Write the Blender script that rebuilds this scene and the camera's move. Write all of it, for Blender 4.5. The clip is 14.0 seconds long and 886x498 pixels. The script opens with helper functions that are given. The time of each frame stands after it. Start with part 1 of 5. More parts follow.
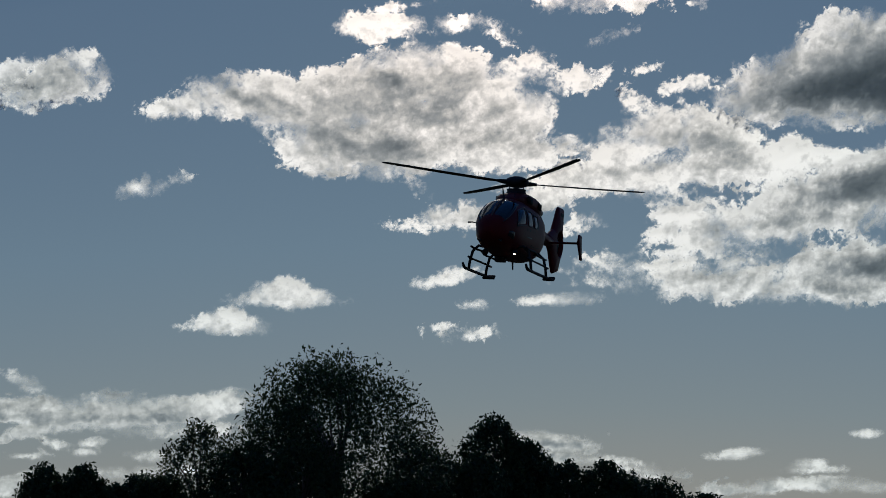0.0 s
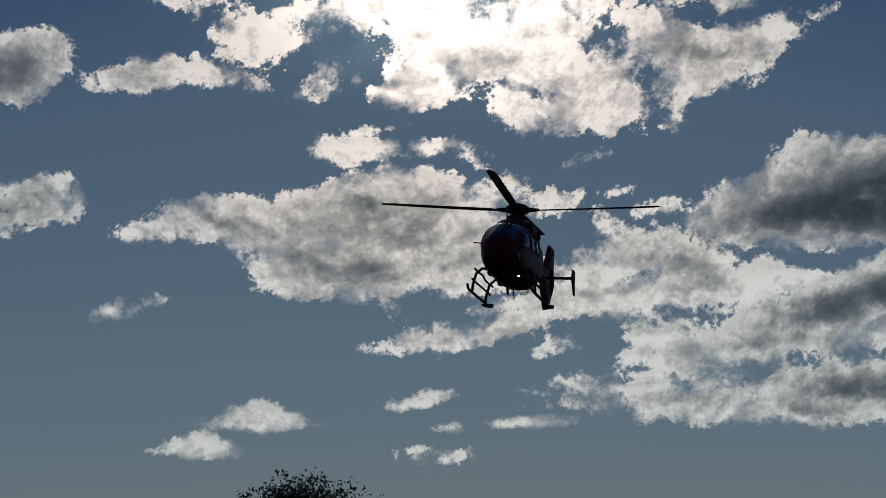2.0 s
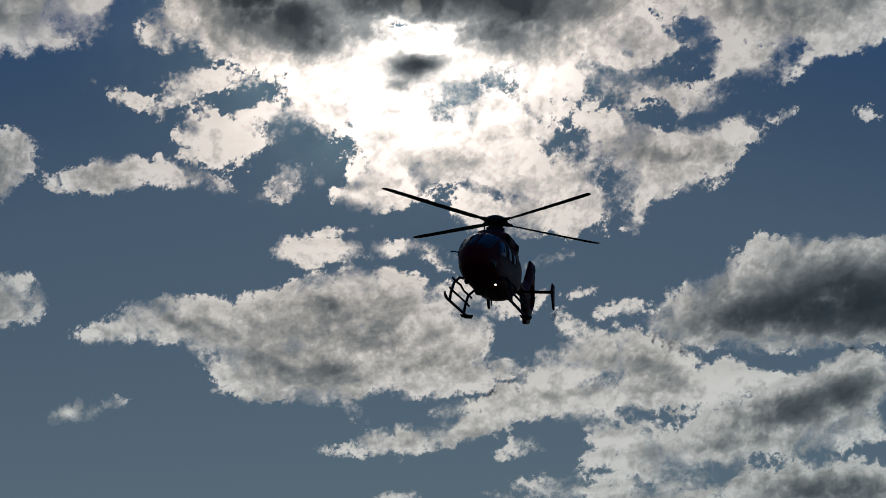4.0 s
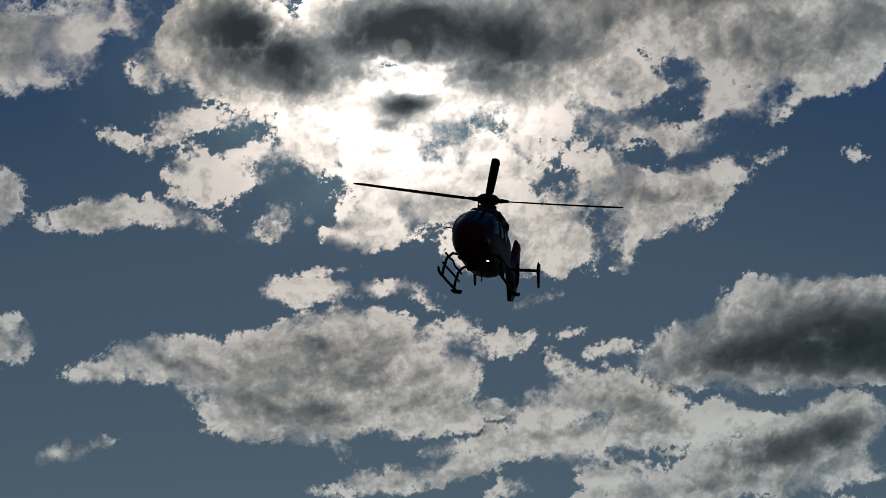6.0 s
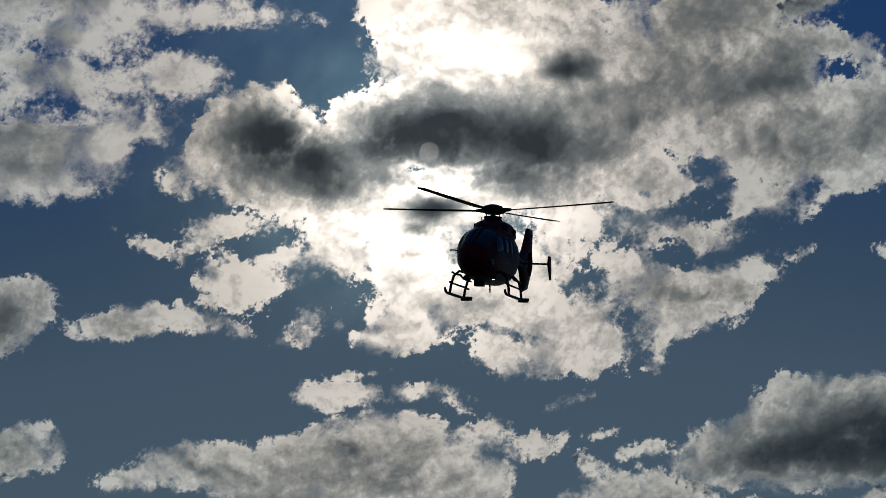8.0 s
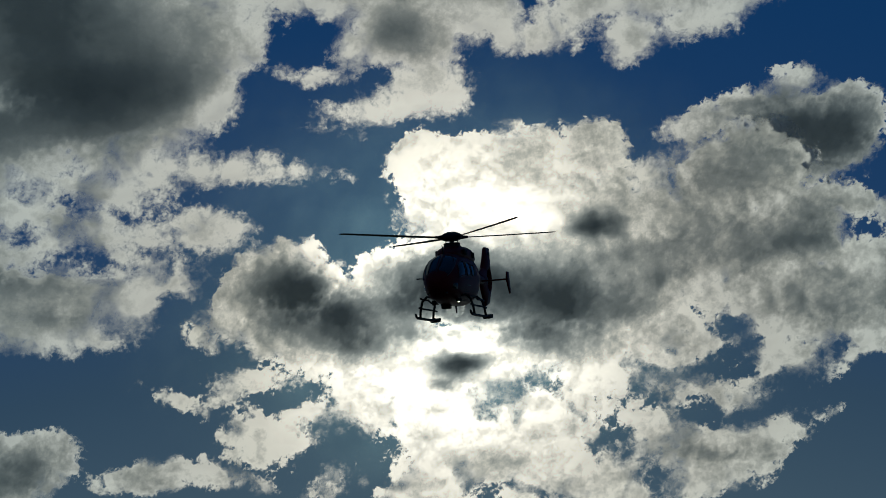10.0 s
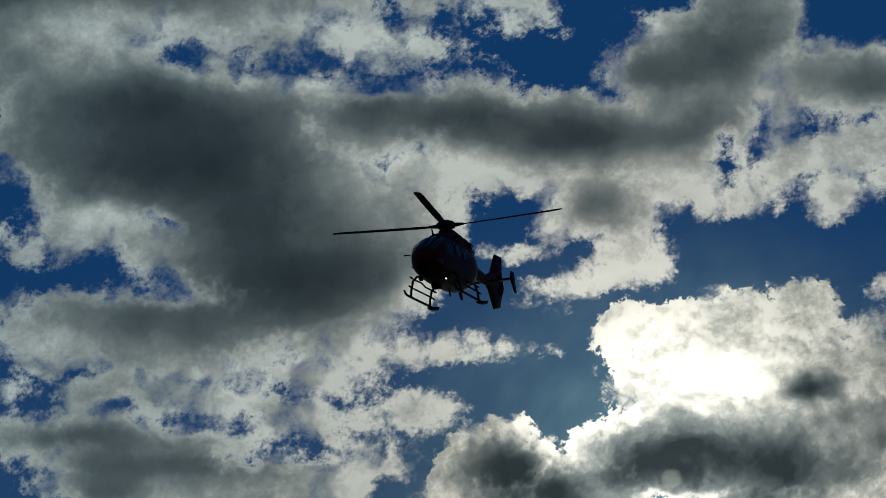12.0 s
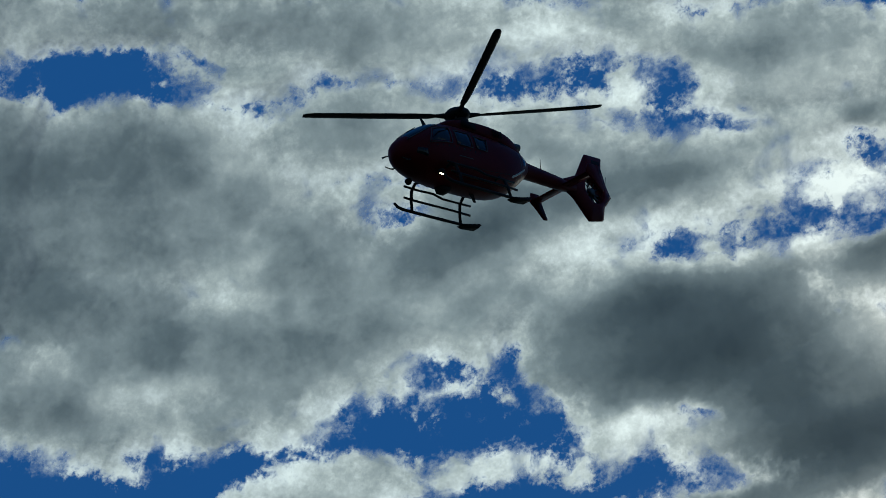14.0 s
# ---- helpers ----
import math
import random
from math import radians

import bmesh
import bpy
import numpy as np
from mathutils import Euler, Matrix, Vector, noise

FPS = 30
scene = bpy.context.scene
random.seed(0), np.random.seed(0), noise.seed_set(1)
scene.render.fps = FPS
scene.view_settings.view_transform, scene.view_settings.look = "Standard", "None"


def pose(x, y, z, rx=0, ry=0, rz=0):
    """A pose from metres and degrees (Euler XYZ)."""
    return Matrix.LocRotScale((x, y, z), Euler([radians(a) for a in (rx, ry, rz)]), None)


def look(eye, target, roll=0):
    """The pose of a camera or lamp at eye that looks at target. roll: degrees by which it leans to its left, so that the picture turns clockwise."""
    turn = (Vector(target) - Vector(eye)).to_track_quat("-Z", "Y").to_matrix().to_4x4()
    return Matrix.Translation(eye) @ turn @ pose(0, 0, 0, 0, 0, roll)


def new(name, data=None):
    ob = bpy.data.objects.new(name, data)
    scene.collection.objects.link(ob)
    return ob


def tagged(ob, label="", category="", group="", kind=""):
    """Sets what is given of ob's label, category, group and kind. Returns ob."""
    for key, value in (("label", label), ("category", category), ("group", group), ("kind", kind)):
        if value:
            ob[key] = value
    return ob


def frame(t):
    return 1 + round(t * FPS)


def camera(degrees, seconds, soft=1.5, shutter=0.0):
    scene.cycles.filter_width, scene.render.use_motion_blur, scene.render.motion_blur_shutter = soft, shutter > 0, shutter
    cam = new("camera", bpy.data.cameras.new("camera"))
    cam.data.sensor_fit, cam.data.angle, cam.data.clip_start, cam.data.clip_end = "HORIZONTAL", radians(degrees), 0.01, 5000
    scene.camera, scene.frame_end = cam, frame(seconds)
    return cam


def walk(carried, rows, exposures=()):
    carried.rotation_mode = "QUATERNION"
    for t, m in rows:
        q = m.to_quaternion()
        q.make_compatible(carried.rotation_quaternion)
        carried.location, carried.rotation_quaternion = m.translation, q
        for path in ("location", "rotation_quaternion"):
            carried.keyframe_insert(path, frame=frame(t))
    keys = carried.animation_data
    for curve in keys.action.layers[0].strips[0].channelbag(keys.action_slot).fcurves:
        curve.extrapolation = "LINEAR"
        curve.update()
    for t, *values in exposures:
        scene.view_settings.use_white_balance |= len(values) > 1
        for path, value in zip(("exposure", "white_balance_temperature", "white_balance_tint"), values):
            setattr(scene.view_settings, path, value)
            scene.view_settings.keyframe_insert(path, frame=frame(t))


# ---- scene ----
# camera and its walk
cam = camera(30.0, 14.0, soft=0.6)
PATH = [
    (0.0, pose(0, 0, 1.6, 99.500, 0.000, 0.000)),
    (0.5, pose(0, 0, 1.6, 100.997, 0.131, -0.132)),
    (1.0, pose(0, 0, 1.6, 101.719, 0.166, -0.291)),
    (1.5, pose(0, 0, 1.6, 102.682, 0.237, -0.537)),
    (2.0, pose(0, 0, 1.6, 103.733, 0.354, -0.838)),
    (2.5, pose(0, 0, 1.6, 104.805, 0.313, -1.247)),
    (3.0, pose(0, 0, 1.6, 105.173, 0.363, -1.540)),
    (3.5, pose(0, 0, 1.6, 106.205, 0.426, -1.902)),
    (3.7, pose(0, 0, 1.6, 106.673, 0.527, -2.008)),
    (6.0, pose(0, 0, 1.6, 108.608, 0.669, -2.482)),
    (6.5, pose(0, 0, 1.6, 109.160, 0.713, -2.421)),
    (7.0, pose(0, 0, 1.6, 110.096, 0.742, -2.363)),
    (7.5, pose(0, 0, 1.6, 110.430, 0.974, -2.086)),
    (8.0, pose(0, 0, 1.6, 112.180, 1.112, -1.223)),
    (8.2, pose(0, 0, 1.6, 113.171, 1.044, -0.661)),
    (10.3, pose(0, 0, 1.6, 118.648, 0.134, -0.423)),
    (10.5, pose(0, 0, 1.6, 119.480, 0.163, 0.486)),
    (11.0, pose(0, 0, 1.6, 120.506, -0.047, 2.902)),
    (11.5, pose(0, 0, 1.6, 122.184, -0.166, 4.442)),
    (12.0, pose(0, 0, 1.6, 123.618, -0.648, 7.128)),
    (12.5, pose(0, 0, 1.6, 124.773, -0.879, 11.265)),
    (13.0, pose(0, 0, 1.6, 126.535, -0.485, 15.419)),
    (13.5, pose(0, 0, 1.6, 128.686, 0.205, 23.217)),
    (14.0, pose(0, 0, 1.6, 130.114, 0.708, 30.186)),
]
EXPOSURES = [(0, 0.06, 6550, 10), (0.7, -0.12, 6550, 10), (2, -0.42, 6550, 10), (3, -0.46, 6550, 10), (6, -0.79, 6550, 8), (8.2, -0.82, 6550, 6),
             (10.3, -0.82, 6430, -4), (11.5, -0.78, 6380, -4), (12.5, -0.56, 6330, -4), (13.3, -0.02, 6300, -2), (14, 0.26, 6300, -3)]
walk(cam, PATH, EXPOSURES)

# world, sun and exposure
SUN_AZ, SUN_EL = 1.22, 25.55
world = bpy.data.worlds.new("sky")
scene.world = world
world.use_nodes = True
wn, wl = world.node_tree.nodes, world.node_tree.links
wn.clear()
sky = wn.new("ShaderNodeTexSky")
sky.sky_type = "NISHITA"
sky.sun_disc = False
sky.sun_elevation, sky.sun_rotation = radians(SUN_EL), radians(SUN_AZ)
sky.air_density, sky.dust_density, sky.ozone_density = 0.8, 0.03, 2.2
bg = wn.new("ShaderNodeBackground")
bg.inputs["Strength"].default_value = 0.1
wo = wn.new("ShaderNodeOutputWorld")
# from the deep blue overhead down to the pale haze over the horizon
split = wn.new("ShaderNodeSeparateColor")
wl.new(sky.outputs[0], split.inputs[0])
level = wn.new("ShaderNodeMath")
level.operation = "MULTIPLY"
level.inputs[1].default_value = 0.055
wl.new(split.outputs[1], level.inputs[0])
tone = wn.new("ShaderNodeValToRGB")
stops = [(0.13, (0.012, 0.062, 0.210)), (0.165, (0.030, 0.083, 0.222)), (0.195, (0.056, 0.108, 0.196)), (0.23, (0.092, 0.150, 0.228)),
         (0.36, (0.132, 0.200, 0.264)), (0.55, (0.19, 0.236, 0.258)), (0.75, (0.27, 0.265, 0.235))]
while len(tone.color_ramp.elements) < len(stops):
    tone.color_ramp.elements.new(0.5)
for e, (p, c) in zip(tone.color_ramp.elements, stops):
    e.position, e.color = p, (*c, 1)
wl.new(level.outputs[0], tone.inputs["Fac"])
lift = wn.new("ShaderNodeVectorMath")
lift.operation = "SCALE"
lift.inputs["Scale"].default_value = 10.0
wl.new(tone.outputs["Color"], lift.inputs[0])
wl.new(lift.outputs[0], bg.inputs["Color"])
wl.new(bg.outputs[0], wo.inputs["Surface"])

SUN_WAY = Vector((math.sin(radians(SUN_AZ)) * math.cos(radians(SUN_EL)),
                  math.cos(radians(SUN_AZ)) * math.cos(radians(SUN_EL)), math.sin(radians(SUN_EL))))
lamp = bpy.data.lights.new("sunlight", "SUN")
lamp.energy, lamp.angle, lamp.color = 4.6, radians(0.5), (1.0, 0.96, 0.9)
new("sunlight", lamp).matrix_world = look(SUN_WAY * 400, (0, 0, 0))


# materials
def material(name):
    m = bpy.data.materials.new(name)
    m.use_nodes = True
    m.node_tree.nodes.clear()
    return m, m.node_tree.nodes, m.node_tree.links


def ramp(nodes, stops):
    r = nodes.new("ShaderNodeValToRGB")
    el = r.color_ramp.elements
    while len(el) < len(stops):
        el.new(0.5)
    for e, (p, c) in zip(el, stops):
        e.position = p
        e.color = (*c, 1) if isinstance(c, tuple) else (c, c, c, 1)
    return r


def mth(nodes, links, op, a, b=None, c=None, clamp=False):
    n = nodes.new("ShaderNodeMath")
    n.operation, n.use_clamp = op, clamp
    for i, v in enumerate((a, b, c)):
        if v is None:
            continue
        if isinstance(v, (int, float)):
            n.inputs[i].default_value = v
        else:
            links.new(v, n.inputs[i])
    return n.outputs[0]


def noise_tex(nodes, links, vec, scale, detail=5.0, rough=0.55, distort=0.0):
    n = nodes.new("ShaderNodeTexNoise")
    n.inputs["Scale"].default_value, n.inputs["Detail"].default_value = scale, detail
    n.inputs["Roughness"].default_value, n.inputs["Distortion"].default_value = rough, distort
    links.new(vec, n.inputs["Vector"])
    return n.outputs["Fac"]


def surface(name, low, high, rough, metal=0.0, scale=3.0, fine=30.0, bump=0.02, coat=0.0, depth=0.01, spec=0.5):
    """Two-scale mottled surface between two colours, with a fine relief."""
    m, n, l = material(name)
    tc = n.new("ShaderNodeTexCoord")
    a = noise_tex(n, l, tc.outputs["Object"], scale)
    b = noise_tex(n, l, tc.outputs["Object"], fine, 3.0, 0.6)
    f = mth(n, l, "ADD", mth(n, l, "MULTIPLY", a, 0.65), mth(n, l, "MULTIPLY", b, 0.35))
    r = ramp(n, [(0.3, low), (0.7, high)])
    l.new(f, r.inputs["Fac"])
    s = n.new("ShaderNodeBsdfPrincipled")
    l.new(r.outputs["Color"], s.inputs["Base Color"])
    rg = mth(n, l, "ADD", mth(n, l, "MULTIPLY", b, 0.2), rough - 0.1, clamp=True)
    l.new(rg, s.inputs["Roughness"])
    s.inputs["Metallic"].default_value = metal
    s.inputs["Coat Weight"].default_value = coat
    s.inputs["Specular IOR Level"].default_value = spec
    if bump:
        bp = n.new("ShaderNodeBump")
        bp.inputs["Strength"].default_value, bp.inputs["Distance"].default_value = bump, depth
        l.new(b, bp.inputs["Height"])
        l.new(bp.outputs["Normal"], s.inputs["Normal"])
    o = n.new("ShaderNodeOutputMaterial")
    l.new(s.outputs[0], o.inputs["Surface"])
    return m


RED = surface("red_paint", (0.085, 0.006, 0.008), (0.125, 0.009, 0.011), 0.45, scale=1.5, fine=60, bump=0.01, spec=0.07)
DARK = surface("dark_paint", (0.02, 0.02, 0.022), (0.035, 0.034, 0.036), 0.6, scale=2, fine=60, bump=0.02, spec=0.08)
BLADE = surface("blade_composite", (0.018, 0.018, 0.02), (0.04, 0.04, 0.042), 0.7, scale=2, fine=40, bump=0.02, spec=0.08)
STEEL = surface("dark_metal", (0.05, 0.05, 0.052), (0.09, 0.088, 0.085), 0.45, metal=0.7, scale=4, fine=80, bump=0.02)
RUBBER = surface("black_plastic", (0.012, 0.012, 0.012), (0.025, 0.025, 0.025), 0.8, scale=4, fine=50, bump=0.05, spec=0.08)
YELLOW = surface("pale_stripe_paint", (0.45, 0.43, 0.38), (0.55, 0.52, 0.46), 0.4, scale=3, fine=60, bump=0.01)
BARK = surface("bark", (0.05, 0.038, 0.028), (0.12, 0.095, 0.07), 0.9, scale=2, fine=14, bump=0.6, depth=0.04)
GRASS = surface("grass", (0.024, 0.04, 0.012), (0.055, 0.08, 0.026), 0.95, scale=0.05, fine=2.5, bump=0.5, depth=0.05)


def leaf_material(name, low, high):
    m, n, l = material(name)
    g = n.new("ShaderNodeNewGeometry")
    r = ramp(n, [(0.0, low), (1.0, high)])
    l.new(g.outputs["Random Per Island"], r.inputs["Fac"])
    d = n.new("ShaderNodeBsdfPrincipled")
    d.inputs["Roughness"].default_value = 0.65
    d.inputs["Specular IOR Level"].default_value = 0.25
    l.new(r.outputs["Color"], d.inputs["Base Color"])
    t = n.new("ShaderNodeBsdfTranslucent")
    l.new(r.outputs["Color"], t.inputs["Color"])
    mx = n.new("ShaderNodeMixShader")
    mx.inputs[0].default_value = 0.2
    l.new(d.outputs[0], mx.inputs[1])
    l.new(t.outputs[0], mx.inputs[2])
    o = n.new("ShaderNodeOutputMaterial")
    l.new(mx.outputs[0], o.inputs["Surface"])
    return m


LEAF = leaf_material("leaves", (0.018, 0.03, 0.012), (0.045, 0.07, 0.022))
LEAF_PALE = leaf_material("pale_leaves", (0.03, 0.042, 0.018), (0.07, 0.085, 0.035))


def glass_material():
    m, n, l = material("tinted_glass")
    s = n.new("ShaderNodeBsdfPrincipled")
    s.inputs["Base Color"].default_value = (0.02, 0.025, 0.03, 1)
    s.inputs["Roughness"].default_value = 0.06
    s.inputs["Transmission Weight"].default_value = 0.35
    s.inputs["IOR"].default_value = 1.33
    o = n.new("ShaderNodeOutputMaterial")
    l.new(s.outputs[0], o.inputs["Surface"])
    return m


GLASS = glass_material()


def glow_material(name, colour, strength):
    m, n, l = material(name)
    e = n.new("ShaderNodeEmission")
    e.inputs["Color"].default_value = (*colour, 1)
    e.inputs["Strength"].default_value = strength
    o = n.new("ShaderNodeOutputMaterial")
    l.new(e.outputs[0], o.inputs["Surface"])
    return m


LAMP_ON = glow_material("lit_lamp", (1.0, 0.88, 0.62), 6.0)
SUN_FACE, sn, sl = material("sun_face")
s_glow, s_clear, s_mix, s_out = (sn.new(k) for k in ("ShaderNodeEmission", "ShaderNodeBsdfTransparent", "ShaderNodeMixShader", "ShaderNodeOutputMaterial"))
s_glow.inputs["Color"].default_value, s_glow.inputs["Strength"].default_value = (1.0, 0.97, 0.9, 1), 290.0
s_mix.inputs[0].default_value = 0.03
sl.new(s_clear.outputs[0], s_mix.inputs[1])
sl.new(s_glow.outputs[0], s_mix.inputs[2])
sl.new(s_mix.outputs[0], s_out.inputs["Surface"])

SKY_R = 3000.0
DEG = SKY_R * math.pi / 180


def cloud_material(name, near):
    """Sunlight scattered through droplets: the thin rim passes most of it, the thick heart little; the brightening and
    warmth close to the sun's way are put into the colour.
    """
    m, n, l = material(name)
    g = n.new("ShaderNodeNewGeometry")
    rim = n.new("ShaderNodeAttribute")
    rim.attribute_name = "rim"
    thick = n.new("ShaderNodeAttribute")
    thick.attribute_name = "thick"
    big = noise_tex(n, l, g.outputs["Position"], 0.55 / DEG, 4.0, 0.5, 0.5)
    mid = noise_tex(n, l, g.outputs["Position"], 1.3 / DEG, 8.0, 0.6, 0.35)
    fine = noise_tex(n, l, g.outputs["Position"], 6.0 / DEG, 5.0, 0.6, 0.5)
    nb = mth(n, l, "SUBTRACT", big, 0.5)
    nm = mth(n, l, "SUBTRACT", mid, 0.5)
    nf = mth(n, l, "SUBTRACT", fine, 0.5)
    ragged = n.new("ShaderNodeAttribute")
    ragged.attribute_name = "ragged"
    soft = n.new("ShaderNodeAttribute")
    soft.attribute_name = "soft"
    crisp = mth(n, l, "MAXIMUM", mth(n, l, "SUBTRACT", 1.0, mth(n, l, "MULTIPLY", mth(n, l, "MAXIMUM", soft.outputs["Fac"], 0.0), 1.2)), 0.0)
    torn = mth(n, l, "ADD", mth(n, l, "MULTIPLY", nm, 0.7), mth(n, l, "MULTIPLY", nf, 0.6))
    edge = mth(n, l, "ADD", rim.outputs["Fac"], mth(n, l, "MULTIPLY", torn, ragged.outputs["Fac"]))
    heart = mth(n, l, "MAXIMUM", mth(n, l, "SUBTRACT", thick.outputs["Fac"], 0.25), 0.0)
    edge = mth(n, l, "ADD", edge, mth(n, l, "MULTIPLY", heart, 1.1))
    cover = n.new("ShaderNodeMapRange")
    cover.interpolation_type = "SMOOTHSTEP"
    cover.inputs["From Min"].default_value = -0.06
    cover.inputs["To Min"].default_value, cover.inputs["To Max"].default_value = 0.0, 0.985
    fray = mth(n, l, "MULTIPLY", mth(n, l, "MULTIPLY", mth(n, l, "MAXIMUM", mth(n, l, "ADD", nb, 0.03), 0.0), ragged.outputs["Fac"]), 4.0)
    l.new(mth(n, l, "ADD", mth(n, l, "ADD", fray, 0.16), soft.outputs["Fac"]), cover.inputs["From Max"])
    l.new(edge, cover.inputs["Value"])
    deepn = n.new("ShaderNodeMapRange")
    deepn.interpolation_type = "SMOOTHSTEP"
    deepn.inputs["From Min"].default_value, deepn.inputs["From Max"].default_value = 0.0, 1.1
    deepn.inputs["To Min"].default_value, deepn.inputs["To Max"].default_value = 0.0, 0.16
    l.new(edge, deepn.inputs["Value"])
    # fine curls show near the rim, the deep inside is smoother
    inner = mth(n, l, "MULTIPLY", edge, 0.75, clamp=True)
    crisp = mth(n, l, "MULTIPLY", crisp, mth(n, l, "SUBTRACT", 1.3, mth(n, l, "MULTIPLY", inner, 0.75)))
    d = mth(n, l, "ADD", thick.outputs["Fac"], deepn.outputs["Result"])
    d = mth(n, l, "ADD", d, mth(n, l, "MULTIPLY", nb, 0.3))
    d = mth(n, l, "ADD", d, mth(n, l, "MULTIPLY", mth(n, l, "MULTIPLY", nm, crisp), 0.65))
    d = mth(n, l, "ADD", d, mth(n, l, "MULTIPLY", mth(n, l, "MULTIPLY", nf, crisp), 0.45))
    # painted shade: dark creases in the colour between paler rounded heads
    roll = noise_tex(n, l, g.outputs["Position"], 2.1 / DEG, 5.0, 0.55, 0.25)
    fold = mth(n, l, "SUBTRACT", 0.2, mth(n, l, "MULTIPLY", mth(n, l, "ABSOLUTE", mth(n, l, "SUBTRACT", roll, 0.5)), 2.0))
    d = mth(n, l, "ADD", d, mth(n, l, "MULTIPLY", mth(n, l, "MULTIPLY", fold, crisp), 0.28))
    d = mth(n, l, "MULTIPLY", d, 0.5, clamp=True)
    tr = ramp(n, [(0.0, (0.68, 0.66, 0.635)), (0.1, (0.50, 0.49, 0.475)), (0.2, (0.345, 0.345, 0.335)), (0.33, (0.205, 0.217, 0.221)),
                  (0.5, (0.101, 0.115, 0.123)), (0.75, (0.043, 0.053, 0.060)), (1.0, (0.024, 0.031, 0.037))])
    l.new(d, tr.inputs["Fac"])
    # painted sun glow: the colour brightens round the sun's way, standing for forward scattering
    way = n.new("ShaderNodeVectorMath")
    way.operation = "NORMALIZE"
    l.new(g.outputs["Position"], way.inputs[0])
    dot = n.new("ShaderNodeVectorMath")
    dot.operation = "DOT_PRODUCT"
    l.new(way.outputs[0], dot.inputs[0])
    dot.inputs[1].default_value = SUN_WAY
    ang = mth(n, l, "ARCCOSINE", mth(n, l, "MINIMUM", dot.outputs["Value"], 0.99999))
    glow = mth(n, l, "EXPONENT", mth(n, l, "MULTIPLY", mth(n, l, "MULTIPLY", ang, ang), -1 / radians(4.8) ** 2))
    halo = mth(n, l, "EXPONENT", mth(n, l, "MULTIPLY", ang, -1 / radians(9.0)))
    # the painted glow dies out in the thick heart
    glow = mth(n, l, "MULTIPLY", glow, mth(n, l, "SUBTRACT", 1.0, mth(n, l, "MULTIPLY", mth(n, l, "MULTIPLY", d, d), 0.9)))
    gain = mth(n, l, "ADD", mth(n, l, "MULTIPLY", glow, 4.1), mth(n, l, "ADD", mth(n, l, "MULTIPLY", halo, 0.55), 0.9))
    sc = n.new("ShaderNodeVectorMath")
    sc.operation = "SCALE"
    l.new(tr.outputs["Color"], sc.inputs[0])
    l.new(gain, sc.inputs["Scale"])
    # warmer light towards the low sun, put in as a tint of the colour
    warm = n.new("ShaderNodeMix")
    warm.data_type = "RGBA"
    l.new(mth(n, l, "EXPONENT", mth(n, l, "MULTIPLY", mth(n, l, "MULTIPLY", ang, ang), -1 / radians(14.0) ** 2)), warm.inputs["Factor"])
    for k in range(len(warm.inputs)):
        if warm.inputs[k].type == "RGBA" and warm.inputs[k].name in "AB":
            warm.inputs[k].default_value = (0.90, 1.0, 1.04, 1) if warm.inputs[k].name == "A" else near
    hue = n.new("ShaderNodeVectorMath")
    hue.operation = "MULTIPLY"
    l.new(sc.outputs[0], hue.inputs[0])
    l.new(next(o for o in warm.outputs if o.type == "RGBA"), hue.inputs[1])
    tl = n.new("ShaderNodeBsdfTranslucent")
    l.new(hue.outputs[0], tl.inputs["Color"])
    df = n.new("ShaderNodeBsdfDiffuse")
    df.inputs["Color"].default_value = (0.75, 0.76, 0.77, 1)
    both = n.new("ShaderNodeMixShader")
    both.inputs[0].default_value = 0.15
    l.new(tl.outputs[0], both.inputs[1])
    l.new(df.outputs[0], both.inputs[2])
    tp = n.new("ShaderNodeBsdfTransparent")
    mx = n.new("ShaderNodeMixShader")
    l.new(cover.outputs["Result"], mx.inputs[0])
    l.new(tp.outputs[0], mx.inputs[1])
    l.new(both.outputs[0], mx.inputs[2])
    o = n.new("ShaderNodeOutputMaterial")
    l.new(mx.outputs[0], o.inputs["Surface"])
    return m


CLOUD = cloud_material("cloud_painted_sunlight", (1.10, 0.97, 0.89, 1))
HAZE = cloud_material("haze_sun_glow", (0.62, 0.98, 1.05, 1))


# building helpers
def part(name, bm, mat, parent=None, label="", smooth=True):
    """Link a bmesh as one mesh object under a thing or a part."""
    me = bpy.data.meshes.new(name)
    if smooth:
        for fc in bm.faces:
            fc.smooth = True
    bm.to_mesh(me)
    bm.free()
    me.materials.append(mat)
    ob = new(name, me)
    if parent is not None:
        ob.parent = parent
    if label:
        tagged(ob, label)
    return ob


def empty(name):
    return new(name, None)


def tube(bm, pts, radii, seg=10, cap=True):
    """A round tube along points."""
    pts = [Vector(p) for p in pts]
    if not isinstance(radii, (list, tuple)):
        radii = [radii] * len(pts)
    rings = []
    ref = Vector((0, 0, 1))
    for i, p in enumerate(pts):
        d = (pts[min(i + 1, len(pts) - 1)] - pts[max(i - 1, 0)]).normalized()
        a = d.cross(ref)
        if a.length < 0.05:
            a = d.cross(Vector((1, 0, 0)))
        a.normalize()
        b = d.cross(a).normalized()
        rings.append([bm.verts.new(p + (a * math.cos(k * math.tau / seg) + b * math.sin(k * math.tau / seg)) * radii[i]) for k in range(seg)])
    for r0, r1 in zip(rings, rings[1:]):
        for k in range(seg):
            bm.faces.new((r0[k], r0[(k + 1) % seg], r1[(k + 1) % seg], r1[k]))
    if cap:
        bm.faces.new(rings[0][::-1])
        bm.faces.new(rings[-1])
    bmesh.ops.recalc_face_normals(bm, faces=bm.faces)


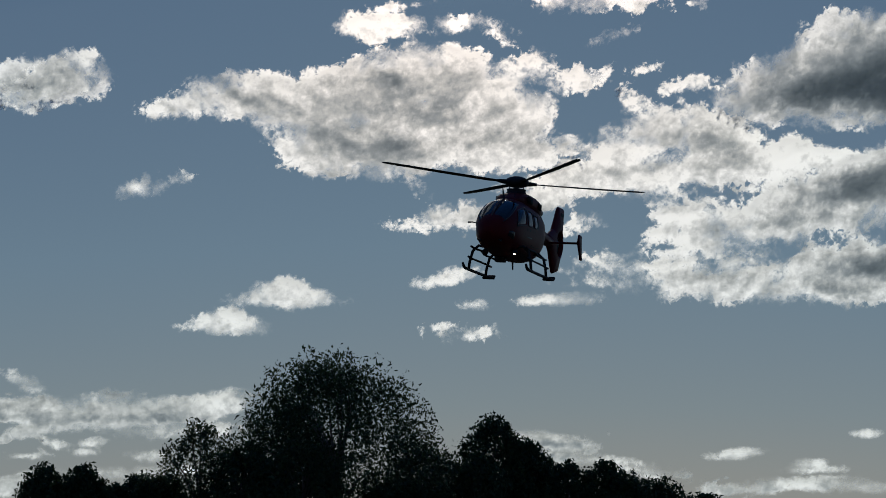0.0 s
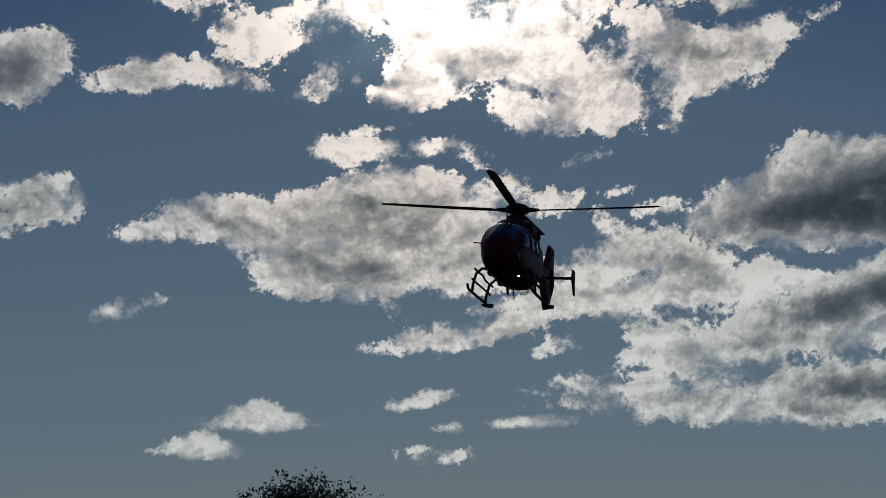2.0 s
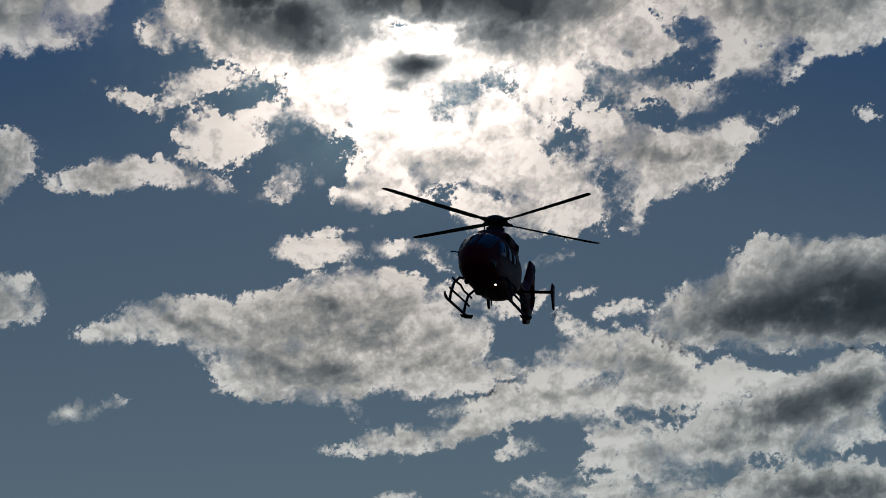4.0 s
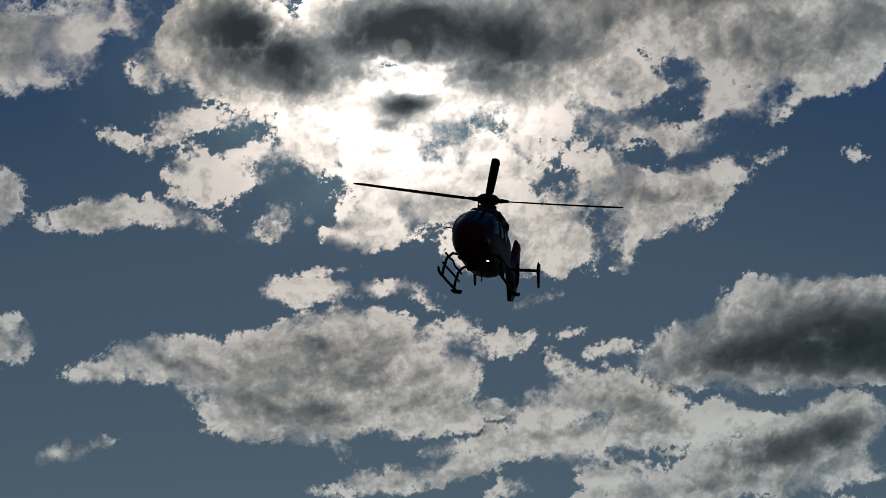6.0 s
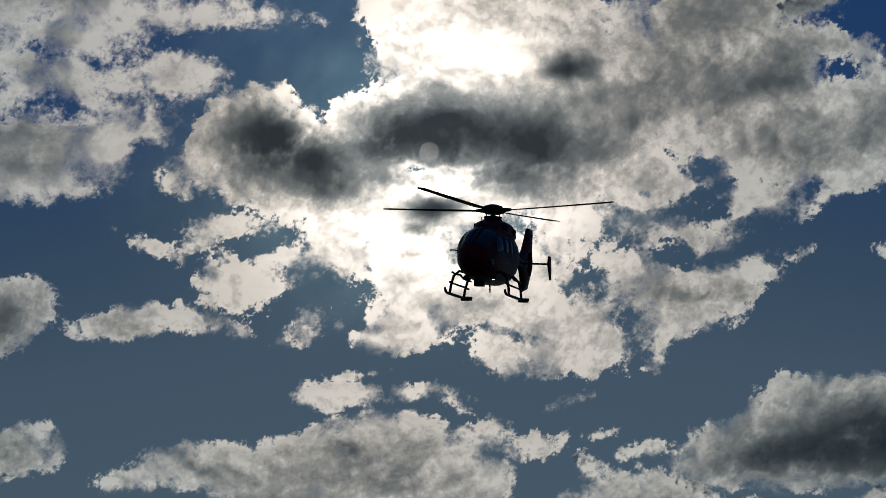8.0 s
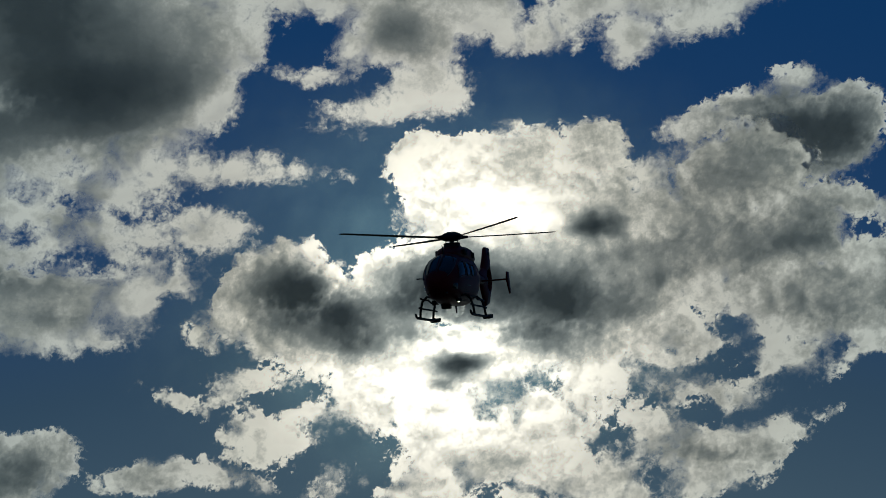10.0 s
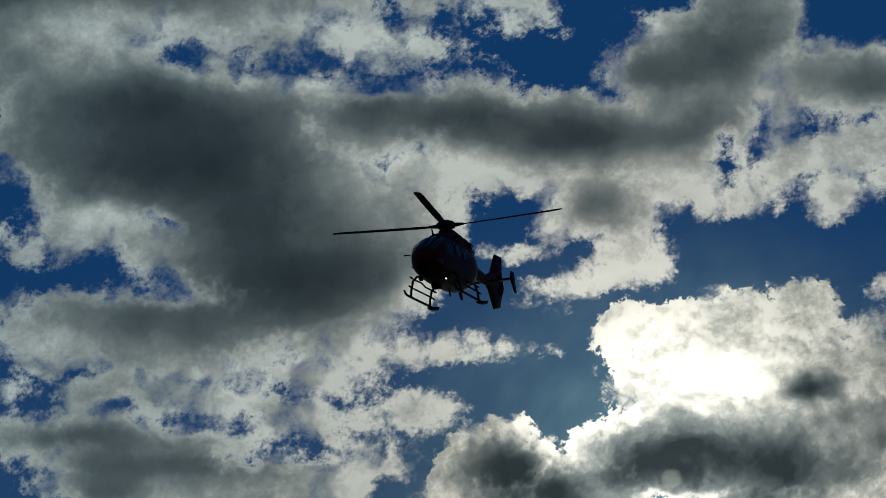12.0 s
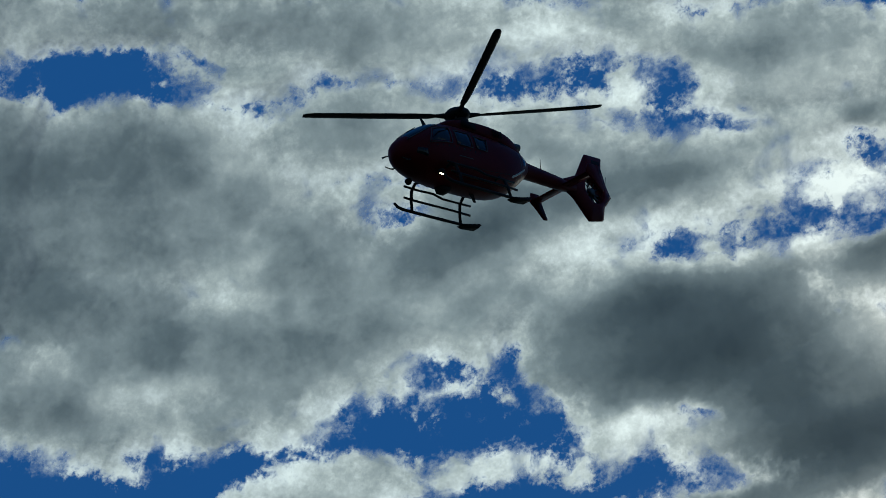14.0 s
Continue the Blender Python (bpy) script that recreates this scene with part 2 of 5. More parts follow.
def loft(bm, sections, seg=28, power=2.4):
    """A closed body along x: sections (x, z low, z high, half width) with rounded-square outlines."""
    rings = []
    for x, z0, z1, w in sections:
        zc, hz = (z0 + z1) / 2, (z1 - z0) / 2
        ring = []
        for k in range(seg):
            a = math.tau * k / seg
            c, s = math.cos(a), math.sin(a)
            ring.append(bm.verts.new((x, w * math.copysign(abs(c) ** (2 / power), c), zc + hz * math.copysign(abs(s) ** (2 / power), s))))
        rings.append(ring)
    for r0, r1 in zip(rings, rings[1:]):
        for k in range(seg):
            bm.faces.new((r0[k], r0[(k + 1) % seg], r1[(k + 1) % seg], r1[k]))
    bm.faces.new(rings[0])
    bm.faces.new(rings[-1])
    bmesh.ops.recalc_face_normals(bm, faces=bm.faces)


def slab(bm, outline, y0, y1, edge=0.0):
    """A plate: an outline of (x, z) between two y, its rim chamfered by edge."""
    cx = sum(p[0] for p in outline) / len(outline)
    cz = sum(p[1] for p in outline) / len(outline)

    def ring(y, k):
        return [bm.verts.new((cx + (x - cx) * k, y, cz + (z - cz) * k)) for x, z in outline]
    e = min(edge, (y1 - y0) / 2.01)
    rings = [ring(y0, 0.93), ring(y0 + e, 1.0), ring(y1 - e, 1.0), ring(y1, 0.93)] if edge else [ring(y0, 1), ring(y1, 1)]
    n = len(outline)
    for r0, r1 in zip(rings, rings[1:]):
        for k in range(n):
            bm.faces.new((r0[k], r0[(k + 1) % n], r1[(k + 1) % n], r1[k]))
    bm.faces.new(rings[0])
    bm.faces.new(rings[-1])
    bmesh.ops.recalc_face_normals(bm, faces=bm.faces)


def block(bm, lo, hi, bevel=0.0):
    lo, hi = Vector(lo), Vector(hi)
    r = bmesh.ops.create_cube(bm, size=1, matrix=Matrix.Translation((lo + hi) / 2) @ Matrix.Diagonal((*(hi - lo), 1)))
    if bevel:
        es = list({e for v in r["verts"] for e in v.link_edges})
        bmesh.ops.bevel(bm, geom=es, offset=bevel, segments=2, affect="EDGES")


# ground
def build_ground():
    bm = bmesh.new()
    rings = [0, 20, 50, 100, 200, 400, 900, 2000, 4500]
    seg = 48
    prev = None
    mid = bm.verts.new((0, 0, 0))
    for r in rings[1:]:
        cur = [bm.verts.new((r * math.cos(math.tau * k / seg), r * math.sin(math.tau * k / seg),
                             0.25 * noise.noise(Vector((r * math.cos(math.tau * k / seg) / 35, r * math.sin(math.tau * k / seg) / 35, 0))) if 20 < r < 1000 else 0))
               for k in range(seg)]
        for k in range(seg):
            if prev is None:
                bm.faces.new((mid, cur[k], cur[(k + 1) % seg]))
            else:
                bm.faces.new((prev[k], cur[k], cur[(k + 1) % seg], prev[(k + 1) % seg]))
        prev = cur
    tagged(part("ground", bm, GRASS), "wide open grass field reaching to the horizon", "ground", kind="structure")


build_ground()


# trees
def leaf_cloud(rng, spots, per, size, spread):
    """Many small folded leaves scattered round spots; returns vertices and faces."""
    vs, fs = [], []
    for sx, sy, sz, sr in spots:
        for _ in range(per):
            v = rng.normal(size=3)
            v *= sr * spread * rng.random() ** 0.45 / np.linalg.norm(v)
            c = np.array((sx, sy, sz)) + v * (0.85, 0.85, 1.2)
            a = rng.normal(size=3)
            a[2] += 0.55
            a /= np.linalg.norm(a)
            b = np.cross(a, rng.normal(size=3))
            b /= np.linalg.norm(b)
            k = np.cross(a, b)
            s = size * rng.uniform(0.6, 1.35)
            i = len(vs)
            vs += [c - a * s, c + b * s * 0.42 + k * s * 0.16, c + a * s, c - b * s * 0.42 + k * s * 0.16]
            fs += [(i, i + 1, i + 2), (i, i + 2, i + 3)]
    return vs, fs


def tree(name, label, x, y, height, half, seed, clumps, per, leaf=0.2, mat=None, base=0.16, loose=1.0, lean=0.0):
    """Tapered trunk, forking limbs and a crown of leaf sprays at the limb ends and between them."""
    rng = np.random.default_rng(seed)
    top = empty(name)
    top.location = (x, y, 0)
    tagged(top, label, "tree", "trees along the field edge")
    fork = height * 0.2
    bm = bmesh.new()
    tube(bm, [(0, 0, -0.2), (0.05, 0, fork * 0.5), (lean * 0.3, 0.05, fork), (lean * 0.6, 0, height * 0.45), (lean, 0, height * 0.72)],
         [height * 0.032, height * 0.024, height * 0.02, height * 0.013, 0.04], 9)
    part("trunk", bm, BARK, top)
    spots = []
    for i in range(clumps):
        # spots fill a domed crown, denser near its surface
        u = rng.random()
        zr = base + (1 - base) * (i + 0.5) / clumps
        shape = math.sqrt(max(0.0, 1 - ((zr - 0.38) / 0.62) ** 2)) if zr > 0.38 else 0.82 + 0.18 * (zr - base) / (0.38 - base)
        ang = i * 2.39996 + rng.uniform(-0.5, 0.5)
        r = half * shape * (0.25 + 0.75 * u ** 0.55) * rng.uniform(0.84, 1.02)
        spots.append((lean * zr + r * math.cos(ang), r * math.sin(ang), zr * height * rng.uniform(0.94, 0.995), half * rng.uniform(0.12, 0.2)))
    for sx, sy, sz, sr in spots[:: max(1, clumps // 26)]:
        bm = bmesh.new()
        z0 = max(fork * 0.9, sz * 0.45)
        k = z0 / height
        tube(bm, [(lean * k, 0, z0), (sx * 0.4, sy * 0.4, z0 + (sz - z0) * 0.45 + 0.3), (sx * 0.8, sy * 0.8, sz - 0.3), (sx, sy, sz)],
             [height * 0.009, height * 0.006, height * 0.0035, 0.012], 6)
        part("limb", bm, BARK, top)
    vs, fs = leaf_cloud(rng, spots, per, leaf, loose)
    me = bpy.data.meshes.new("crown")
    me.from_pydata([tuple(v) for v in vs], [], fs)
    me.materials.append(mat or LEAF)
    crown = new("crown", me)
    crown.parent = top
    return top


def at_azimuth(az, far):
    return far * math.sin(radians(az)), far * math.cos(radians(az))


tree("broadleaf_tree", "tall domed broadleaf tree, dark against the sky", *at_azimuth(-3.4, 120), 13.1, 9.1, 11, 340, 78, 0.165, lean=-1.1, loose=1.05)
tree("broadleaf_tree", "sparse young tree with thin upright twigs and small leaves", *at_azimuth(-8.3, 116), 8.6, 3.4, 12, 110, 55, 0.14, LEAF_PALE, loose=1.3)
tree("broadleaf_tree", "dense broadleaf tree with a ragged dark crown", *at_azimuth(1.6, 118), 9.0, 3.3, 13, 130, 80, 0.17, loose=1.35, lean=0.3)
tree("broadleaf_tree", "low bushy tree at the edge of the field", *at_azimuth(5.6, 122), 6.1, 2.5, 14, 90, 70, 0.17, loose=1.4)
tree("broadleaf_tree", "low bushy tree at the edge of the field", *at_azimuth(7.4, 124), 4.6, 3.2, 15, 90, 60, 0.17, loose=1.4)
tree("broadleaf_tree", "small round-headed tree, dark against the sky", *at_azimuth(-13.4, 118), 5.4, 2.4, 16, 100, 70, 0.17, loose=1.5)
tree("broadleaf_tree", "small round-headed tree, dark against the sky", *at_azimuth(-12.2, 119), 5.5, 2.3, 26, 100, 70, 0.17, loose=1.5)
tree("broadleaf_tree", "low shrubby tree beside the tall one", *at_azimuth(-10.2, 121), 5.0, 2.6, 17, 90, 70, 0.17, loose=1.5)
tree("broadleaf_tree", "dense dark tree filling the gap between crowns", *at_azimuth(-5.2, 126), 10.2, 4.4, 18, 100, 70, 0.17, loose=1.5)
tree("broadleaf_tree", "dense dark tree filling the gap between crowns", *at_azimuth(-0.6, 128), 7.4, 3.6, 19, 80, 70, 0.17, loose=1.4)

for k, (az, far, tall, wide) in enumerate(((-11.3, 119, 4.2, 2.6), (-9.6, 117, 4.8, 2.8), (-6.9, 114, 6.6, 3.4), (-4.8, 113, 6.8, 3.8), (-1.4, 114, 4.4, 3.0),
                                           (1.2, 115, 6.0, 3.2), (3.2, 120, 5.6, 2.8), (6.2, 121, 4.9, 2.8), (8.9, 126, 3.7, 2.2))):
    tree("hedge_shrub", "dense leafy shrub below the tall trees", *at_azimuth(az, far), tall, wide, 40 + k, 70, 110, 0.17, base=0.05, loose=1.5)
tree("broadleaf_tree", "dense broadleaf tree with a ragged dark crown", *at_azimuth(2.9, 119), 7.4, 2.6, 27, 100, 80, 0.17, loose=1.4)
tree("broadleaf_tree", "low bushy tree at the edge of the field", *at_azimuth(4.3, 121), 6.0, 2.4, 28, 90, 70, 0.17, loose=1.4)

# clouds
TABLE = np.random.default_rng(5).random((256, 256))


def lattice(u, v):
    iu, iv = np.floor(u).astype(int), np.floor(v).astype(int)
    fu, fv = u - iu, v - iv
    fu, fv = fu * fu * fu * (fu * (fu * 6 - 15) + 10), fv * fv * fv * (fv * (fv * 6 - 15) + 10)
    a, b = TABLE[iu % 256, iv % 256], TABLE[(iu + 1) % 256, iv % 256]
    c, d = TABLE[iu % 256, (iv + 1) % 256], TABLE[(iu + 1) % 256, (iv + 1) % 256]
    return (a * (1 - fu) + b * fu) * (1 - fv) + (c * (1 - fu) + d * fu) * fv


def billow(u, v, octaves, gain=0.52):
    """Rolling relief, rounded outwards as cloud heads are, about zero on the mean."""
    total, amp, norm = 0, 1.0, 0
    for k in range(octaves):
        q = lattice(u, v)
        total = total + amp * (np.abs(2 * q - 1) - 0.36)
        norm += amp
        amp *= gain
        u, v = u * 1.62 - v * 1.18 + 17.3, u * 1.18 + v * 1.62 + 5.1
    return total / norm


def drift(u, v, octaves, gain=0.5):
    """Smooth unevenness without creases, about zero on the mean."""
    total, amp, norm = 0, 1.0, 0
    for k in range(octaves):
        total = total + amp * (lattice(u, v) - 0.5)
        norm += amp
        amp *= gain
        u, v = u * 1.62 - v * 1.18 + 17.3, u * 1.18 + v * 1.62 + 5.1
    return total / norm


def picked(field, fu, fv):
    """Values of a grid between its points."""
    iu, iv = np.clip(fu, 0, field.shape[1] - 1.001), np.clip(fv, 0, field.shape[0] - 1.001)
    ku, kv = iu.astype(int), iv.astype(int)
    ru, rv = iu - ku, iv - kv
    return (field[kv, ku] * (1 - ru) + field[kv, ku + 1] * ru) * (1 - rv) + (field[kv + 1, ku] * (1 - ru) + field[kv + 1, ku + 1] * ru) * rv


CLOUD_COUNT = [0]
BUILT = []


def cloud(label, az, el, rough, shine, puffs, cores, step=0.085, soft=-0.06, veil=False):
    """A cloud round (az, el): puffs and thick cores (across, up, half width, half height, tilt, density) in degrees on the sky.
    The sheet bulges towards the ground by its thickness and is cut along its ragged outline."""
    CLOUD_COUNT[0] += 1
    num = CLOUD_COUNT[0]
    blobs = puffs + cores
    u0 = min(b[0] - max(b[2], b[3]) for b in blobs) - 1.2
    u1 = max(b[0] + max(b[2], b[3]) for b in blobs) + 1.2
    v0 = min(b[1] - max(b[2], b[3]) for b in blobs) - 1.2
    v1 = max(b[1] + max(b[2], b[3]) for b in blobs) + 1.2
    nu, nv = int((u1 - u0) / step) + 1, int((v1 - v0) / step) + 1
    u, v = np.meshgrid(u0 + np.arange(nu) * step, v0 + np.arange(nv) * step)
    gu, gv = u + az + 60, v + el + 60
    wu = u + rough * (0.5 * drift(gu * 0.45, gv * 0.45, 3) + 0.3 * drift(gu * 1.9 + 9, gv * 1.9, 5, 0.6))
    wv = v + rough * (0.5 * drift(gu * 0.45 + 40, gv * 0.45 + 3, 3) + 0.3 * drift(gu * 1.9, gv * 1.9 + 31, 5, 0.6))
    heave = drift(gu * 0.5 + 11, gv * 0.6 + 70, 6, 0.55)
    s = np.full(u.shape, -9.0)
    thick = np.zeros(u.shape)
    gaps = []
    for k, (bu, bv, rw, rh, tilt, dense) in enumerate(blobs):
        c, d = math.cos(radians(tilt)), math.sin(radians(tilt))
        x, y = (wu - bu) * c + (wv - bv) * d, -(wu - bu) * d + (wv - bv) * c
        r = np.sqrt((x / rw) ** 2 + (y / rh) ** 2) + 1e-6
        if k >= len(puffs):
            # a thick heart: it darkens the sheet and leaves the outline alone
            r = np.maximum(r + 0.3 * heave, 0.0)
            thick = thick + dense * np.exp(-1.3 * r * r) * (1 - 0.6 * np.clip(thick, 0, 1) * (dense > 0))
            continue
        sd = (1 - r) * min(rw, rh) * np.clip(0.55 + 0.45 * r, 0.5, 1.0)
        if dense < 0:
            gaps.append(sd)
            continue
        h = min(0.25, 0.5 * min(rw, rh))
        m = np.maximum(s, sd)
        s = m + h * np.exp(-np.abs(s - sd) / h) * 0.35
        thick = np.maximum(thick, dense * np.exp(-0.7 * r ** 2))
    # torn shreds drift across the rents
    for sd in gaps:
        s = np.minimum(s, np.maximum(-sd * 0.8, -0.42) + 0.03)
    calm = s
    lump = billow(gu * 0.9 + 3, gv * 0.9 + 8, 7, 0.66)
    curl = billow(gu * 2.6 + 31, gv * 2.9 + 12, 5, 0.6)
    s = np.minimum(s, 3.0) + rough * (0.6 * lump + 0.3 * curl) + (0.0 if veil else 0.5 * (0.1 + soft))
    thick = thick * np.clip((s + 0.05) / 0.6, 0, 1) + (0.7 if soft > 0 else 0.6) * heave + 0.1
    if soft > 0 and not veil:
        thick = thick + 0.42 * (1 - np.exp(-np.clip(s, 0, None) / 0.8))
    a, e = radians(az), radians(el)
    n = np.array((math.sin(a) * math.cos(e), math.cos(a) * math.cos(e), math.sin(e)))
    rt = np.array((math.cos(a), -math.sin(a), 0))
    up = np.cross(rt, n)
    way = n + rt * np.radians(u)[..., None] + up * np.radians(v)[..., None]
    way /= np.linalg.norm(way, axis=-1, keepdims=True)
    # self-shade painted into thick along the sunlight's way: greyer where more cloud lies sunward
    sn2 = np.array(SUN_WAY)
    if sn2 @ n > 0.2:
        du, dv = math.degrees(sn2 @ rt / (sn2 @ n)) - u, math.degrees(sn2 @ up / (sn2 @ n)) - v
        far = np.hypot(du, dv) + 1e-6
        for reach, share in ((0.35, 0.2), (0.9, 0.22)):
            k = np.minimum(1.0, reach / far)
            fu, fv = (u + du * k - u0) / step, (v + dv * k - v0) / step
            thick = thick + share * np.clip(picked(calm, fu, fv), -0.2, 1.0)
        # painted relief on the sheet's lumps: paler on the side towards the sun, grey behind
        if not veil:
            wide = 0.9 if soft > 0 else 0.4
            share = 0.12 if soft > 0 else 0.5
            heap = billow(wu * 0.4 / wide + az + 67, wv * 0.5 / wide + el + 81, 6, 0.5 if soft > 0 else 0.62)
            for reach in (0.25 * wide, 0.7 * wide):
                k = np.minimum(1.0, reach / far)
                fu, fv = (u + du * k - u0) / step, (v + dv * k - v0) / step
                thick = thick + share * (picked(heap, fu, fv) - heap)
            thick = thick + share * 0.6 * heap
            # thin edges far from the sun's way are greyed as well, in the same painted shade
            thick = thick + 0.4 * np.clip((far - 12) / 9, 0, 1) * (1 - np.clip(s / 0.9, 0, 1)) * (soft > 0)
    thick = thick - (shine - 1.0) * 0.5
    # room for the clouds that already stand there
    for n2, rt2, up2, x0, y0, st, s2 in ([] if veil else BUILT):
        f2 = way @ n2
        iu = np.round((np.degrees(way @ rt2 / f2) - x0) / st).astype(int)
        iv = np.round((np.degrees(way @ up2 / f2) - y0) / st).astype(int)
        ok = (iu >= 0) & (iv >= 0) & (iu < s2.shape[1]) & (iv < s2.shape[0]) & (f2 > 0.3)
        other = np.where(ok, s2[np.clip(iv, 0, s2.shape[0] - 1), np.clip(iu, 0, s2.shape[1] - 1)], -9.0)
        s = np.minimum(s, 0.12 - other)
    BUILT.append((n, rt, up, u0, v0, step, s))
    bulge = 34 * np.tanh(np.clip(calm, 0, None) * 0.9) + (8 * heave + (0 if soft > 0 else 4) * lump) * np.clip(calm * 2, 0, 1)
    pts = way * (SKY_R + 14 * num - bulge)[..., None] + np.array((0, 0, 1.6))
    # cells of the sheet inside the outline
    q = np.arange(nu * nv).reshape(nv, nu)
    quads = np.stack((q[:-1, :-1], q[:-1, 1:], q[1:, 1:], q[1:, :-1]), -1).reshape(-1, 4)
    flat = s.ravel()
    quads = quads[flat[quads].max(1) > -0.85]
    quads = quads[(pts.reshape(-1, 3)[quads][:, :, 2] > 2).all(1)]
    used, inv = np.unique(quads, return_inverse=True)
    me = bpy.data.meshes.new("cloud")
    me.from_pydata(pts.reshape(-1, 3)[used], [], inv.reshape(-1, 4).tolist())
    # thick carries the cloud's thickness plus the painted light and shade
    for key, val in (("rim", s), ("thick", thick), ("soft", np.full(s.shape, soft)), ("ragged", np.full(s.shape, min(1.0, 0.1 + 0.9 * rough)))):
        at = me.attributes.new(key, "FLOAT", "POINT")
        at.data.foreach_set("value", val.ravel()[used].astype(np.float32))
    me.polygons.foreach_set("use_smooth", np.ones(len(me.polygons), dtype=bool))
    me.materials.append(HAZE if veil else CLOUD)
    return tagged(new("cloud", me), label, "cloud", "clouds in the sky")


SUN_PUFFS_A = [
    (-3.38, 7.07, 1.36, 1.06, -1, 0), (-0.43, 6.76, 2.60, 1.44, -1, 0), (2.50, 7.15, 1.45, 1.17, -1, 0.05), (-1.77, 5.27, 2.84, 1.41, -1, 0),
    (1.76, 4.95, 3.53, 1.64, -1, 0.1), (5.29, 4.64, 2.83, 1.41, -1, 0.25), (4.50, 6.52, 0.94, 0.65, 18, 0.1), (7.67, 6.44, 2.57, 1.64, 19, 0.3),
    (10.44, 4.28, 3.05, 1.64, -1, 0.3), (-8.17, 3.06, 2.06, 1.46, -1, 0.2), (-10.68, 1.47, 1.18, 0.74, 28, 0.05), (-9.75, 2.71, 1.08, 0.97, -1, 0.1),
    (-8.03, 1.21, 2.94, 1.07, -6, 0.2), (-5.48, 1.44, 2.35, 1.56, -1, 0.3),
]
SUN_PUFFS_B = [
    (-2.31, 2.73, 3.71, 1.46, -1, 0.3), (-4.24, 3.65, 1.76, 0.54, 14, 0), (0.42, 2.86, 2.73, 2.13, -1, 0.2), (-0.91, 4.44, 3.31, 1.16, -1, 0),
    (1.15, 0.61, 3.90, 1.07, -1, 0.3), (-2.77, 0.02, 3.52, 1.37, -1, 0), (-4.75, -0.82, 2.16, 0.78, -11, 0), (-3.60, -1.92, 2.36, 0.98, -1, 0),
    (-6.88, 0.31, 2.35, 0.63, -16, 0), (3.13, 2.41, 2.72, 1.74, -1, 0.3), (4.85, 0.72, 2.14, 0.97, -1, 0.25), (2.30, -0.59, 2.15, 0.59, -1, 0.05),
    (4.90, 3.72, 3.10, 1.35, -1, 0.2), (8.00, 3.65, 3.87, 1.45, -1, 0.35),
]
SUN_PUFFS_C = [
    (9.92, 1.86, 4.26, 1.55, -1, 0.35), (12.82, 2.18, 2.12, 1.65, 9, 0.3), (12.25, 3.35, 2.12, 0.77, 9, 0.2), (8.93, 0.04, 1.55, 0.74, -1, 0.2),
    (10.47, -0.29, 1.16, 0.51, 24, 0.15), (12.22, 0.35, 1.44, 0.39, 21, 0.15), (-9.66, -0.41, 1.48, 0.43, 9, 0.05), (-10.66, -0.94, 0.63, 0.24, 9, 0),
    (-9.81, -1.98, 1.02, 0.63, -11, 0.05), (-8.74, -2.60, 1.58, 0.63, 19, 0.1), (-7.73, -1.67, 1.77, 0.39, 14, 0), (-5.85, -1.58, 1.67, 0.51, -16, 0),
    (-8.76, -3.28, 0.43, 0.39, -1, 0.05), (-4.80, -2.58, 1.18, 0.47, -26, 0),
]
SUN_PUFFS_D = [
    (-3.85, -3.98, 1.67, 0.95, -1, 0.1), (-2.45, -2.73, 1.96, 0.98, -1, 0), (-1.49, -3.74, 1.77, 0.89, -1, 0.1), (-0.10, -3.18, 1.76, 1.37, -1, 0),
    (1.10, -1.83, 1.76, 0.74, -1, 0), (1.11, -1.24, 1.56, 0.31, -1, 0), (1.23, -5.27, 2.16, 0.63, -1, 0.1), (2.23, -4.11, 1.76, 0.94, -1, 0.1),
    (0.63, -5.65, 0.98, 0.36, -1, 0.05), (3.39, -4.82, 0.74, 0.71, -1, 0.1), (5.57, -3.10, 2.44, 0.82, -1, 0.15), (7.92, -2.86, 1.46, 0.59, 9, 0.1),
    (3.83, -1.99, 0.88, 0.51, -1, 0.05), (6.34, -4.10, 1.66, 0.51, 14, 0.1),
]
SUN_PUFFS_E = [
    (5.15, -5.26, 0.43, 0.51, -1, 0.05), (6.38, -1.21, 1.66, 0.51, -1, 0.1), (4.73, -1.03, 0.78, 0.31, -1, 0.05), (10.07, -2.19, 0.48, 0.12, 19, 0),
    (-12.39, -0.94, 0.71, 0.22, -16, 0), (-6.92, -4.25, 0.63, 0.30, 19, 0), (-6.57, -3.79, 0.36, 0.18, 29, 0),
]
SUN_GAPS_A = [
    (-7.41, -1.01, 1.08, 0.29, -1, -1), (-6.37, -2.55, 1.67, 0.55, -13, -1), (-7.38, -3.41, 1.18, 0.75, -1, -1), (-5.32, -3.46, 0.75, 0.67, -1, -1),
    (6.61, 0.97, 0.78, 0.37, -1, -1), (6.69, -0.30, 1.21, 0.33, -6, -1), (5.01, -1.62, 1.17, 0.27, -1, -1), (2.16, -2.54, 0.59, 0.22, 19, -1),
    (-1.61, -4.56, 0.88, 0.24, 4, -1), (10.77, 0.14, 0.66, 0.18, 24, -1), (-5.98, 4.37, 1.21, 0.62, 13, -1), (11.87, 4.23, 0.81, 0.38, -1, -1),
    (4.38, -4.26, 0.39, 0.55, -1, -1), (-9.43, 0.36, 1.18, 0.18, -21, -1),
]
SUN_GAPS_B = [
    (-5.89, -2.76, 1.67, 0.71, -11, -1), (-8.18, -3.79, 1.38, 0.43, -1, -1),
]
